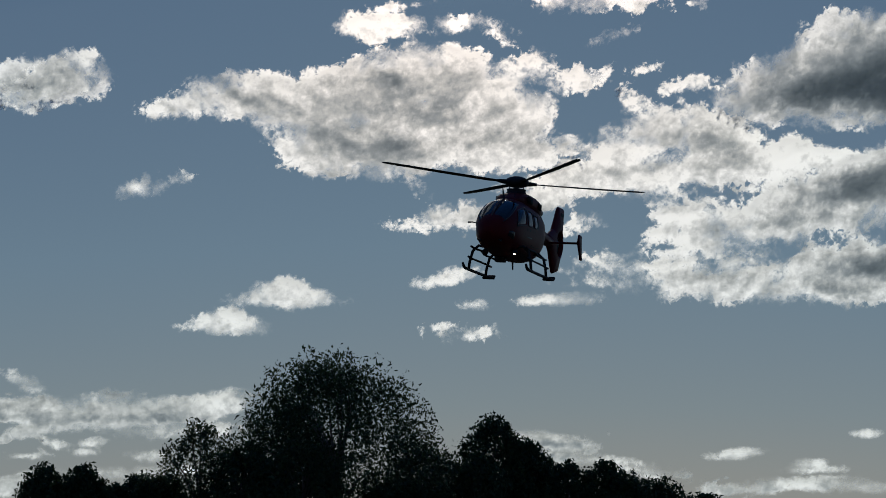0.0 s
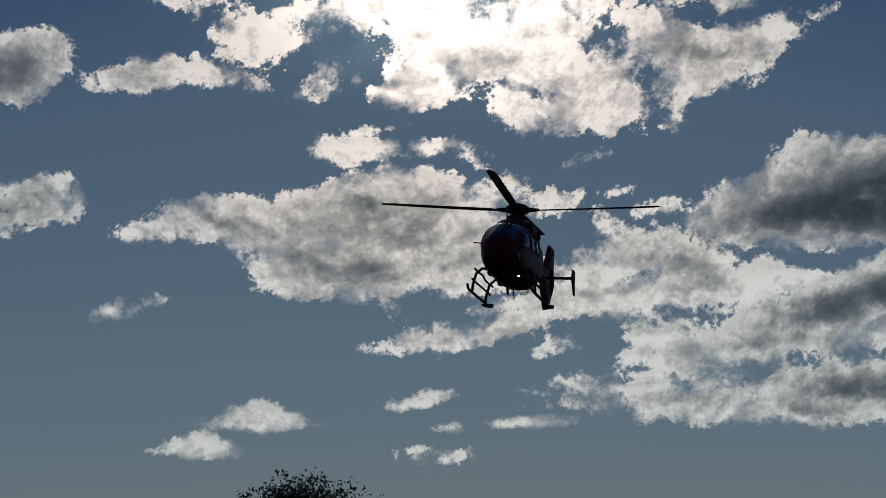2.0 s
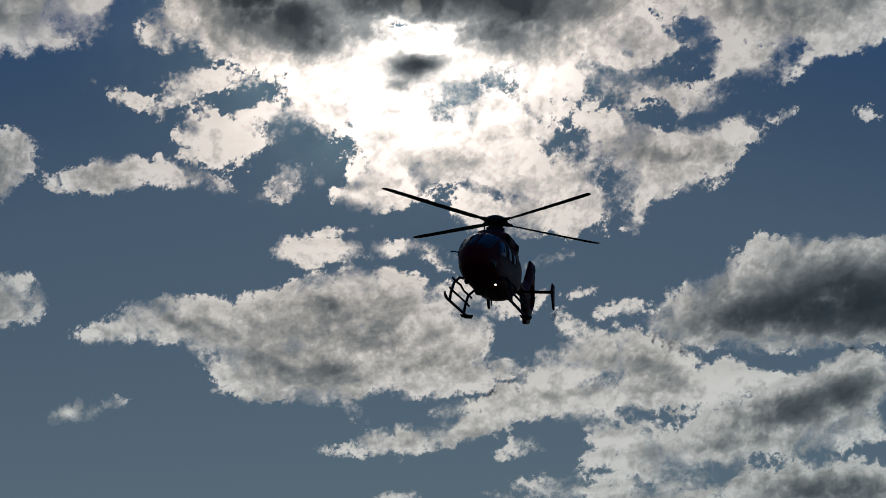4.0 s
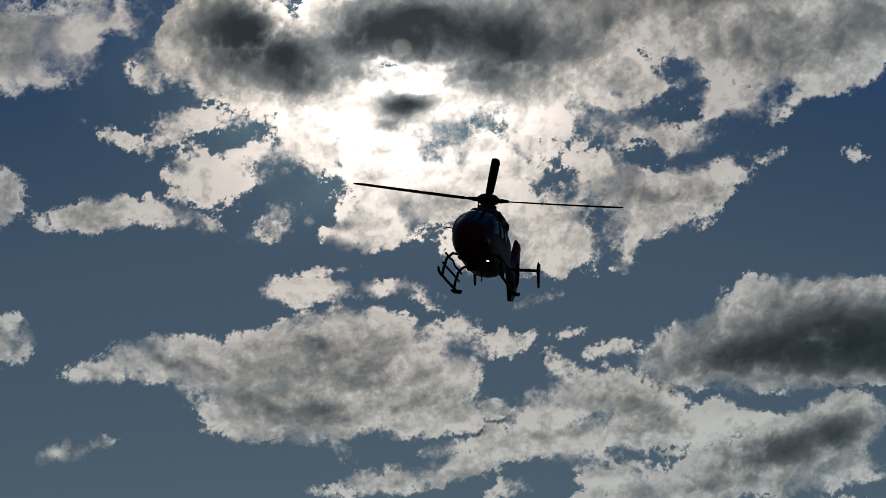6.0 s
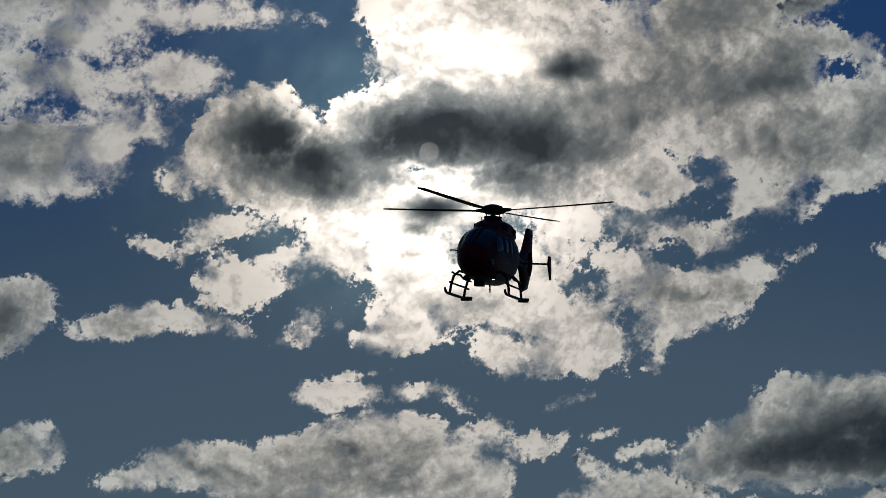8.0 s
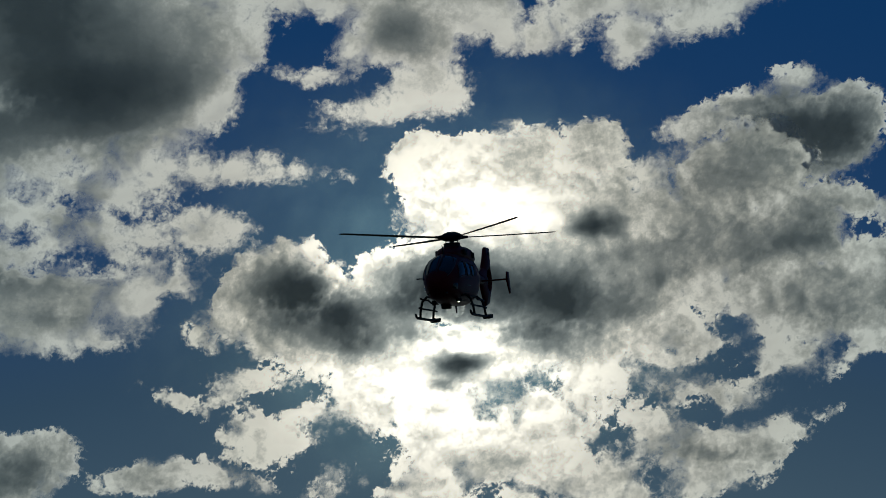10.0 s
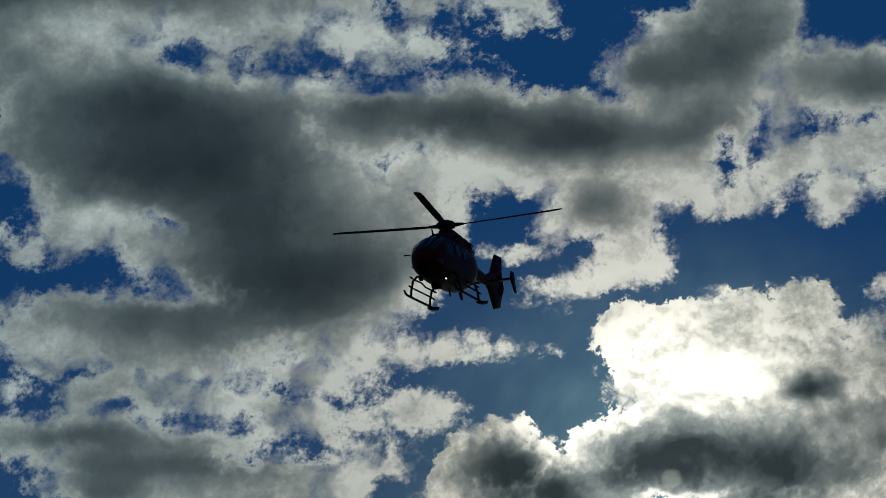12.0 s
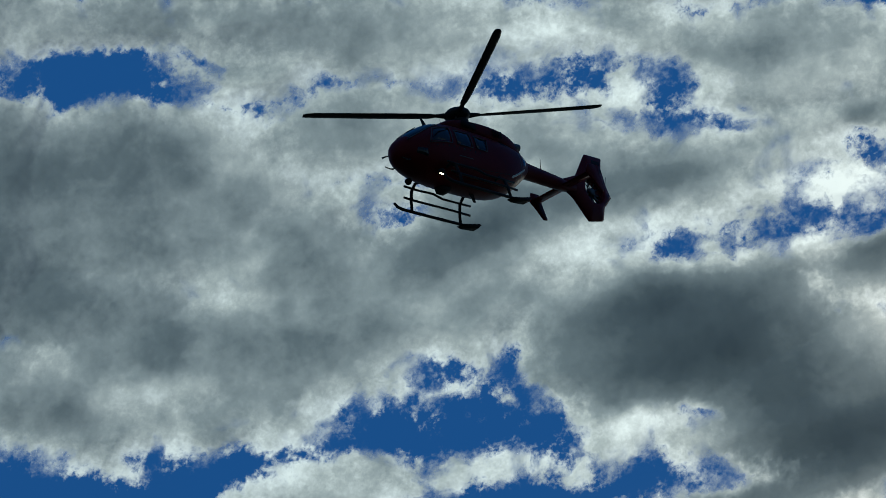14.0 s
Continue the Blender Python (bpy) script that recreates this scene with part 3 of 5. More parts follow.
SUN_DARKS_A = [
    (-7.99, 2.48, 1.49, 1.13, -1, 2), (-6.45, 1.66, 1.06, 0.88, -1, 1.6), (-1.93, 2.61, 2.83, 1.07, -6, 1.8), (-3.89, 2.28, 1.33, 0.56, 19, 1.4),
    (1.18, 2.07, 1.68, 0.97, -21, 1.7), (0.38, 0.92, 1.48, 0.70, -1, 1), (3.31, 1.63, 1.13, 0.70, -1, 0.51), (4.69, 2.76, 1.47, 0.43, 14, 0.46),
    (-2.38, -0.09, 1.06, 0.45, -1, 1.7), (-2.99, -0.76, 0.88, 0.25, -1, 0.85), (2.49, 4.55, 0.97, 0.52, -1, 1.7), (-5.89, 0.71, 1.33, 0.49, -1, 0.85),
    (-3.72, 1.11, 1.41, 0.39, -1, 0.85), (5.96, -3.31, 1.23, 0.39, -1, 0.43),
]
SUN_DARKS_B = [
    (8.97, 3.62, 1.56, 0.43, 19, 0.34), (7.60, 2.50, 1.22, 0.43, -1, 0.28), (11.28, 2.60, 1.57, 0.42, -1, 0.26), (9.53, 1.58, 1.57, 0.35, 9, 0.26),
    (3.39, 3.51, 2.60, 0.58, 14, 0.42), (9.28, 3.83, 2.58, 0.58, 14, 0.3), (-1.98, 0.58, 1.37, 0.23, -1, -0.6), (-2.43, 1.80, 2.25, 0.54, -1, 1.1),
    (-4.55, -0.53, 1.76, 0.43, -1, -0.4), (7.96, 0.74, 1.75, 0.58, -1, -0.25), (4.33, 4.31, 1.16, 0.58, -1, -0.25), (2.88, -0.50, 1.76, 0.35, -1, -0.3),
    (6.05, 2.34, 2.91, 1.16, -1, -0.3), (10.31, 2.43, 2.90, 1.16, -1, -0.25),
]
SUN_DARKS_C = [
    (-0.12, 5.19, 2.53, 0.96, -1, -0.5), (7.76, 0.17, 1.55, 0.49, -1, -0.2),
]
cloud("great broken cloud hiding the sun with blazing ragged edges", 3.92, 23.66, 0.95, 1.45,
      puffs=SUN_PUFFS_A + SUN_PUFFS_B + SUN_PUFFS_C + SUN_PUFFS_D + SUN_PUFFS_E + SUN_GAPS_A + SUN_GAPS_B,
      cores=SUN_DARKS_A + SUN_DARKS_B + SUN_DARKS_C, step=0.07)
SIDE_PUFFS_A = [
    (-1.97, 2.58, 1.75, 0.78, 8, 0.1), (-3.36, 1.85, 1.76, 0.66, 10, 0.1), (-4.37, 1.10, 2.16, 0.63, 12, 0.1), (-6.37, 0.15, 1.58, 0.43, 12, 0.1),
    (-8.67, -0.16, 2.10, 0.43, 6, 0.1), (-10.08, -0.42, 1.00, 0.24, 3, 0.05), (-0.05, 2.31, 1.73, 0.82, -2, 0.15), (0.87, 1.30, 1.43, 0.73, -2, 0.15),
    (-0.68, 1.07, 1.54, 0.50, -2, 0.15), (-2.24, 0.74, 1.36, 0.47, 8, 0.1), (-2.71, 3.55, 0.78, 0.39, -27, 0.05), (-1.43, 3.92, 0.54, 0.22, -2, 0),
    (2.79, 1.62, 1.33, 0.58, -2, 0.1), (-4.63, -0.59, 0.51, 0.16, 18, 0),
]
SIDE_PUFFS_B = [
    (-6.74, 0.87, 0.89, 0.22, 6, 0), (-1.12, -0.27, 1.12, 0.58, -2, 0.1), (0.40, -0.80, 1.91, 0.65, -2, 0.2), (2.52, -0.10, 1.91, 0.80, 23, 0.2),
    (5.00, 0.48, 2.26, 0.99, 13, 0.3), (6.72, 1.19, 1.50, 1.04, 13, 0.3), (4.57, -0.59, 2.82, 0.46, 3, 0.2), (6.45, -0.33, 1.11, 0.47, -2, 0.2),
    (-0.21, -1.65, 1.82, 0.46, 3, 0.2), (-1.55, -1.36, 0.96, 0.46, -2, 0.1), (-3.32, -1.99, 1.55, 0.35, -2, 0.1), (-3.63, -2.60, 1.17, 0.21, -2, 0.1),
    (-0.83, -2.54, 1.82, 0.54, -2, 0.2), (1.07, -2.74, 2.28, 0.50, 3, 0.2),
]
SIDE_PUFFS_C = [
    (3.57, -1.95, 1.70, 0.53, 16, 0.2), (5.43, -2.10, 2.24, 0.76, 3, 0.3), (3.89, -3.06, 3.37, 0.42, -1, 0.25), (6.90, -2.52, 1.29, 0.91, -2, 0.3),
    (-5.43, -2.14, 0.49, 0.10, -2, 0), (-2.18, 4.70, 0.43, 0.14, 3, 0), (-0.84, 4.04, 0.66, 0.21, -2, 0),
]
SIDE_GAPS_A = [
    (0.84, 0.49, 1.72, 0.19, 12, -1), (5.85, -1.16, 1.68, 0.15, 6, -1), (1.89, -1.52, 1.71, 0.17, 12, -1), (-2.52, -1.39, 0.87, 0.23, -2, -1),
    (-2.53, -1.78, 1.16, 0.14, -2, -1),
]
SIDE_DARKS_A = [
    (4.62, 0.40, 2.07, 0.61, 10, 1), (6.70, 0.90, 1.12, 0.57, -2, 0.8), (5.42, -2.33, 2.24, 0.49, 3, 1), (3.71, -2.91, 1.69, 0.23, -2, 0.55),
    (0.13, 2.01, 1.06, 0.35, -2, 0.4), (-2.21, 1.32, 1.17, 0.23, 13, 0.4), (0.59, -0.71, 1.34, 0.23, 6, 0.4), (-6.38, -0.16, 1.38, 0.16, -2, 0.35),
    (-0.25, -2.42, 1.53, 0.19, -2, 0.45), (2.50, -0.68, 1.71, 0.19, 6, 0.45),
]
cloud("layered cumulus bank with dark grey underside and ragged tongues", 9.59, 10.95, 0.75, 1.35,
      puffs=SIDE_PUFFS_A + SIDE_PUFFS_B + SIDE_PUFFS_C + SIDE_GAPS_A,
      cores=SIDE_DARKS_A, step=0.07)
cloud("small white cumulus puff with soft ragged rim in blue sky", -13.80, 14.82, 0.8, 1.3,
      puffs=[(0.41, 0.44, 1.21, 0.63, 30, 0.1), (-0.45, -0.37, 0.94, 0.55, 10, 0.15), (0.06, -0.06, 1.17, 0.67, 20, 0.25)],
      cores=[])
BROAD_PUFFS_A = [
    (-7.38, 0.42, 1.19, 0.39, 6, 0.1), (-5.56, 0.84, 2.03, 0.74, 0, 0.15), (-3.62, 0.40, 2.13, 0.86, -10, 0.15), (-1.29, 0.91, 1.56, 1.21, 0, 0.2),
    (0.27, 1.51, 1.66, 1.02, 0, 0.2), (1.83, 1.42, 1.67, 1.14, 0, 0.2), (3.21, 0.75, 1.14, 0.98, 0, 0.2), (4.38, 1.94, 0.99, 0.51, 10, 0.05),
    (5.97, 1.56, 0.79, 0.51, 0, 0.05), (-1.27, -0.75, 2.43, 0.94, -8, 0.2), (-3.31, -1.05, 1.36, 0.58, -28, 0.1), (-1.95, -1.67, 1.46, 0.27, -5, 0.1),
    (0.48, -1.13, 1.86, 0.66, 0, 0.2), (3.13, -0.86, 2.06, 0.74, 0, 0.2),
]
BROAD_PUFFS_B = [
    (4.99, -1.05, 1.48, 0.43, 0, 0.1), (0.49, -1.97, 0.55, 0.23, -50, 0.05), (1.44, 2.14, 1.18, 0.43, 1, 0.05), (-0.71, 2.05, 0.82, 0.31, 21, 0.05),
    (0.67, 0.14, 2.15, 0.78, 0, 0.2), (4.00, 0.36, 1.38, 0.98, 0, 0.15), (-3.04, 0.86, 1.36, 0.70, 0, 0.15), (-1.97, 1.33, 0.78, 0.55, 16, 0.1),
]
BROAD_DARKS_A = [
    (-5.36, 0.74, 1.06, 0.31, 0, 0.38), (-0.32, 1.31, 1.07, 0.55, -35, 0.56), (-0.10, -0.74, 0.74, 0.39, 0, 0.6), (3.32, -0.47, 1.18, 0.35, 8, 0.6),
    (1.45, 0.15, 1.96, 0.35, 0, 0.3), (-2.83, -0.31, 1.56, 0.35, -22, 0.26), (5.39, -0.65, 0.79, 0.27, 0, 0.3), (2.23, 1.33, 0.78, 0.35, 0, 0.26),
]
cloud("broad backlit cumulus with bright rim and grey belly", -1.56, 13.88, 0.85, 1.4,
      puffs=BROAD_PUFFS_A + BROAD_PUFFS_B,
      cores=BROAD_DARKS_A, step=0.07)
cloud("little drifting cloud shred with white lit top", -0.73, 17.24, 0.8, 1.3,
      puffs=[(-1.90, -0.14, 1.08, 0.43, -5, 0.2), (-0.93, -0.04, 0.78, 0.35, 0, 0.1), (1.40, -0.03, 1.17, 0.22, -5, 0.1), (2.56, -0.35, 0.55, 0.14, -30, 0.05),
             (-1.13, 0.54, 0.59, 0.12, 10, 0.05)],
      cores=[])
GREY_PUFFS_A = [
    (-0.17, 0.36, 2.81, 1.38, 12, 0.2), (-2.48, -0.17, 1.62, 1.00, 22, 0.15), (-3.56, -0.68, 0.96, 0.70, 17, 0.1), (0.64, 1.36, 1.86, 0.69, -4, 0.1),
    (2.64, 0.75, 1.65, 1.14, -4, 0.2), (1.62, -0.90, 3.14, 0.95, -4, 0.3), (-1.41, -1.29, 2.08, 0.38, -3, 0.1), (4.23, -0.21, 2.18, 1.79, -4, 0.3),
]
GREY_DARKS_A = [
    (0.53, -0.45, 2.80, 0.80, 5, 1.35), (2.59, -0.11, 2.02, 1.04, -4, 1.2), (-1.56, -0.71, 1.42, 0.42, 12, 0.9), (3.83, -0.75, 2.00, 1.13, -4, 1.1),
]
cloud("thick grey cumulus with brilliant white rim", 14.16, 15.09, 0.85, 1.2,
      puffs=GREY_PUFFS_A,
      cores=GREY_DARKS_A, step=0.07)
cloud("small flat-bottomed cumulus puff lit white on top", -5.63, 7.69, 0.4, 1.3,
      puffs=[(-0.43, 0.18, 0.59, 0.33, 0, 0.2), (0.27, 0.31, 0.70, 0.43, 0, 0.15), (0.97, 0.12, 0.55, 0.27, 0, 0.15), (-0.97, -0.02, 0.51, 0.18, 0, 0.2),
             (0.14, -0.05, 1.45, 0.23, 0, 0.45), (0.05, -0.55, 2.55, 0.33, 0, -1)],
      cores=[])
cloud("small flat-bottomed cumulus puff lit white on top", -7.42, 6.77, 0.4, 1.3,
      puffs=[(-0.53, 0.14, 0.51, 0.25, 0, 0.2), (0.05, 0.28, 0.59, 0.35, 0, 0.15), (0.59, 0.12, 0.43, 0.22, 0, 0.15), (-0.02, -0.05, 1.21, 0.20, 0, 0.45),
             (-0.09, -0.49, 2.35, 0.29, 0, -1)],
      cores=[])
cloud("thin white cloud wisp hanging low in the sky", 2.49, 7.68, 0.3, 1.3,
      puffs=[(1.36, 0.06, 1.29, 0.22, 2, 0.2), (-1.37, -0.06, 0.39, 0.14, 0, 0.05)],
      cores=[])
cloud("thin white cloud wisp hanging low in the sky", 0.37, 8.59, 0.3, 1.3,
      puffs=[(-0.25, -0.15, 0.88, 0.18, 10, 0.1), (0.24, 0.15, 0.43, 0.14, 0, 0.1)],
      cores=[])
cloud("faint shred of white cloud in blue sky", -10.02, 11.61, 0.8, 1.3,
      puffs=[(-0.52, -0.13, 0.74, 0.35, 10, 0.05), (0.52, 0.14, 0.63, 0.18, 15, 0.05)],
      cores=[])
LOW_A_PUFFS_A = [
    (-2.26, 0.04, 1.66, 0.45, 1, 0.2), (-0.22, -0.12, 2.24, 0.42, 1, 0.25), (2.23, 0.01, 2.09, 0.48, 6, 0.2), (3.94, 0.42, 0.86, 0.37, 11, 0.1),
    (0.14, 0.46, 0.84, 0.15, 1, 0), (-2.24, -0.61, 1.65, 0.23, 11, 0.1), (2.82, -0.65, 2.10, 0.25, 1, 0.15), (-2.67, 1.04, 0.63, 0.22, -24, 0),
]
LOW_A_DARKS_A = [
    (-0.02, -0.32, 2.80, 0.17, 1, 0.8), (2.81, -0.33, 1.33, 0.12, 1, 0.5), (-2.26, -0.14, 1.29, 0.11, 1, 0.3),
]
cloud("long low cumulus bank above the tree line", -11.60, 3.80, 0.4, 0.9,
      puffs=LOW_A_PUFFS_A,
      cores=LOW_A_DARKS_A, step=0.05)
LOW_B_PUFFS_A = [
    (-0.62, 0.63, 0.34, 0.13, -20, 0), (0.77, 0.61, 0.45, 0.11, 6, 0), (0.50, 0.30, 0.26, 0.08, 1, 0), (2.75, 0.25, 0.79, 0.17, 1, 0.05),
    (3.05, -0.32, 1.61, 0.19, 5, 0.1), (1.27, -0.39, 1.12, 0.17, 0, 0.1), (-1.67, -0.78, 1.00, 0.30, 11, 0.15), (0.18, -0.96, 1.66, 0.24, 0, 0.15),
    (-1.43, 0.17, 0.29, 0.06, 1, 0),
]
cloud("low broken cloud patch above the tree line", -12.65, 2.13, 0.3, 0.9,
      puffs=LOW_B_PUFFS_A,
      cores=[], step=0.04)
LOW_C_PUFFS_A = [
    (-0.96, 0.54, 1.51, 0.23, -4, 0.3), (-1.64, 0.62, 0.66, 0.21, 0, 0.1), (0.38, -0.06, 1.83, 0.15, -5, 0.2), (1.53, -0.34, 1.34, 0.13, -8, 0.15),
    (2.39, -0.61, 0.69, 0.08, -5, 0.05), (-1.16, 0.07, 1.16, 0.12, 0, 0.2),
]
LOW_C_DARKS_A = [
    (-0.67, 0.42, 1.12, 0.12, -4, 0.9), (0.38, -0.18, 1.35, 0.08, -5, 0.5),
]
cloud("low grey cloud bank near the horizon", 4.58, 2.33, 0.3, 0.9,
      puffs=LOW_C_PUFFS_A,
      cores=LOW_C_DARKS_A, step=0.04)
cloud("tiny white cloud puff low over the horizon", 9.90, 2.41, 0.2, 1.3,
      puffs=[(-0.00, 0.00, 0.74, 0.16, 5, 0.1)],
      cores=[])
cloud("tiny white cloud puff low over the horizon", 13.09, 2.30, 0.2, 1.3,
      puffs=[(-0.70, -0.27, 0.43, 0.14, 0, 0.1), (-0.55, -0.46, 0.59, 0.08, 0, 0.05), (1.24, 0.73, 0.35, 0.10, 0, 0.05)],
      cores=[])
cloud("faint shred of white cloud in blue sky", 5.82, 16.16, 0.8, 1.3,
      puffs=[(-0.25, -0.66, 0.35, 0.16, 30, 0.05), (0.25, 0.67, 0.51, 0.12, 20, 0.05)],
      cores=[])
cloud("faint shred of white cloud in blue sky", 0.41, 6.73, 0.8, 1.3,
      puffs=[(0.49, -0.15, 0.59, 0.16, 5, 0.05), (-0.49, 0.15, 0.27, 0.10, 0, 0.05)],
      cores=[])
LOW_D_PUFFS_A = [
    (-2.05, 0.07, 1.60, 0.21, 3, 0.2), (-1.29, 0.24, 0.56, 0.13, 0, 0.1), (0.09, 0.13, 1.38, 0.22, 0, 0.2), (1.74, 0.01, 1.09, 0.20, 0, 0.2),
]
LOW_D_DARKS_A = [
    (-0.19, -0.05, 2.22, 0.09, 0, 0.6),
]
cloud("hazy low cloud bank near the horizon", 12.70, 1.22, 0.3, 0.9,
      puffs=LOW_D_PUFFS_A,
      cores=LOW_D_DARKS_A, step=0.04)
cloud("elongated small cloud with lit crest", -8.41, 19.40, 0.8, 1.3,
      puffs=[(-1.07, 0.17, 1.80, 0.51, 5, 0.3), (1.02, 0.13, 1.37, 0.39, -5, 0.3), (-2.37, -0.18, 0.59, 0.35, 0, 0.1), (2.47, -0.11, 0.39, 0.22, 0, 0.05)],
      cores=[])
cloud("little drifting cloud shred with white lit top", -3.30, 19.65, 0.8, 1.3,
      puffs=[(-0.14, -0.22, 0.70, 0.35, 25, 0.15), (0.14, 0.22, 0.35, 0.16, 0, 0.05)],
      cores=[])
cloud("cloud lobe with grey core and white rim", -14.35, 19.67, 0.8, 1.3,
      puffs=[(0.96, 0.15, 1.02, 0.94, 0, 0.4), (-0.09, -0.32, 1.37, 1.17, 0, 0.5), (-0.86, 0.18, 1.17, 0.78, 0, 0.4)],
      cores=[])
cloud("cloud lobe with white rim and grey core", -13.59, 14.93, 0.8, 1.3,
      puffs=[(0.62, 0.18, 1.10, 0.78, 0, 0.3), (-0.62, -0.17, 1.37, 0.90, 0, 0.4)],
      cores=[])
cloud("faint shred of white cloud in blue sky", 17.73, 21.11, 0.8, 1.3,
      puffs=[(-0.00, -0.00, 0.39, 0.29, -20, 0.05)],
      cores=[])
BELLY_PUFFS_A = [
    (1.60, 1.94, 1.08, 0.61, 23, 0.1), (-0.42, 0.85, 1.88, 0.92, 13, 0.2), (1.38, 0.05, 2.79, 1.53, -7, 0.3), (3.30, 0.57, 1.47, 1.14, 3, 0.3),
    (-2.13, 0.87, 0.76, 0.54, -7, 0.05), (-1.49, -0.18, 1.14, 0.46, 3, 0.1), (0.64, -1.41, 2.24, 0.86, -7, 0.2),
]
BELLY_DARKS_A = [
    (1.21, 0.26, 2.24, 0.86, 13, 1), (2.87, 0.05, 1.84, 1.14, -7, 1), (0.32, -0.98, 1.50, 0.48, -7, 0.5),
]
cloud("dark-bellied cloud with sharp white crest", 12.94, 30.51, 0.9, 1.3,
      puffs=BELLY_PUFFS_A,
      cores=BELLY_DARKS_A, step=0.07)
BANK_PUFFS_A = [
    (9.24, -5.76, 2.00, 0.48, 15, 0.05), (11.35, -5.55, 1.32, 0.24, 7, 0), (6.41, -5.62, 2.35, 0.99, 28, 0.1), (7.88, -3.43, 1.88, 1.29, 48, 0.1),
    (5.05, -7.19, 2.92, 0.75, 17, 0.15), (9.15, -7.89, 1.51, 0.60, 2, 0.05), (2.34, -8.72, 4.79, 0.98, 7, 0.2), (-0.19, -8.44, 2.82, 0.97, 7, 0.15),
    (6.39, -9.64, 1.77, 1.20, 7, 0.15), (1.68, -10.98, 5.34, 1.38, 6, 0.3), (6.59, -11.02, 2.17, 0.90, 6, 0.1), (8.70, -10.38, 0.64, 0.77, 6, 0.05),
    (3.81, -12.33, 3.30, 0.76, 6, 0.15), (-0.72, -13.02, 1.88, 0.88, 6, 0.2),
]
BANK_PUFFS_B = [
    (10.89, 2.21, 2.63, 1.09, 9, 0.25), (13.77, 2.26, 3.30, 1.60, 9, 0.3), (15.14, 0.23, 2.19, 1.31, 8, 0.25), (16.27, -1.55, 1.43, 1.12, 8, 0.1),
    (14.96, -2.62, 2.07, 0.57, 20, 0.05), (11.94, -1.96, 0.98, 0.28, 8, 0), (13.41, -0.74, 0.78, 0.76, 8, 0.05), (17.62, 2.03, 1.91, 1.42, 9, 0.2),
    (19.90, 1.34, 2.15, 0.92, 8, 0.1), (21.15, 2.98, 1.95, 1.33, 9, 0.1), (23.41, 1.44, 1.09, 0.89, 27, 0.05), (23.97, 3.41, 2.21, 0.93, 9, 0.1),
    (26.13, 2.68, 1.99, 0.51, 27, 0.05), (26.54, 4.22, 2.25, 1.15, 9, 0.15),
]
BANK_PUFFS_C = [
    (22.89, 5.74, 4.82, 1.33, 9, 0.25), (16.44, 5.31, 1.89, 0.84, 9, 0.2), (0.86, -9.85, 7.02, 0.98, 4, 0.2), (-0.42, 0.35, 5.61, 2.53, 5, 0.4),
    (-4.65, 0.16, 1.72, 1.74, 5, 0.2), (-2.68, -2.58, 2.11, 1.17, 5, 0.1), (-0.50, -3.18, 1.36, 0.78, -5, 0.05), (-4.11, -3.88, 0.77, 0.50, 15, 0.05),
    (3.28, -3.84, 4.32, 2.16, 5, 0.4), (-3.85, -6.97, 1.44, 1.17, 5, 0.1), (-2.59, -5.90, 1.35, 0.78, 5, 0.2), (0.56, -6.43, 3.89, 1.37, 5, 0.3),
    (3.69, 2.49, 2.16, 0.94, 5, 0.2), (8.84, 2.78, 2.60, 1.09, 15, 0.3),
]
BANK_PUFFS_D = [
    (13.28, 2.80, 3.04, 1.19, 5, 0.35), (11.40, 1.23, 3.22, 1.19, 5, 0.3), (17.97, 5.25, 3.08, 2.20, 15, 0.3), (16.01, 6.26, 1.43, 1.00, 6, 0.2),
    (19.39, 7.60, 2.07, 1.80, 6, 0.3), (17.81, 2.62, 2.88, 1.80, 5, 0.2), (6.14, 1.74, 2.18, 1.18, 5, 0.35), (-0.64, 2.86, 2.90, 0.58, 5, 0.15),
    (-7.40, -3.38, 1.89, 0.50, -3, 0.05), (-7.91, -6.42, 1.23, 0.58, -11, 0.05), (-5.65, -6.14, 1.14, 0.27, 25, 0), (-5.97, -9.09, 1.14, 0.23, 15, 0),
    (-2.64, -5.35, 0.58, 0.16, 5, 0), (-8.75, -0.80, 1.13, 0.61, 15, 0.1),
]
BANK_PUFFS_E = [
    (-5.13, 1.37, 1.44, 0.50, 45, 0.1), (-8.16, 1.18, 3.02, 1.15, 5, 0.2), (-3.70, 4.70, 8.03, 2.12, 6, 0.35), (3.54, 4.24, 4.31, 0.59, 4, 0.15),
    (7.05, 4.78, 1.89, 0.55, 17, 0.1), (4.52, 6.50, 5.11, 0.98, 6, 0.25), (9.23, 7.17, 2.60, 0.79, 6, 0.15), (11.70, 6.63, 1.04, 1.09, -9, 0.05),
    (-13.22, 1.83, 14.33, 2.40, 0, 0.3), (-19.03, 7.73, 7.03, 3.49, -8, 0.3), (-10.02, 4.43, 7.09, 2.59, -8, 0.25), (-0.94, 5.15, 5.03, 1.76, 4, 0.2),
    (-3.57, 7.52, 3.15, 1.98, -8, 0.2), (-1.23, 8.77, 0.88, 0.75, -9, 0.05),
]
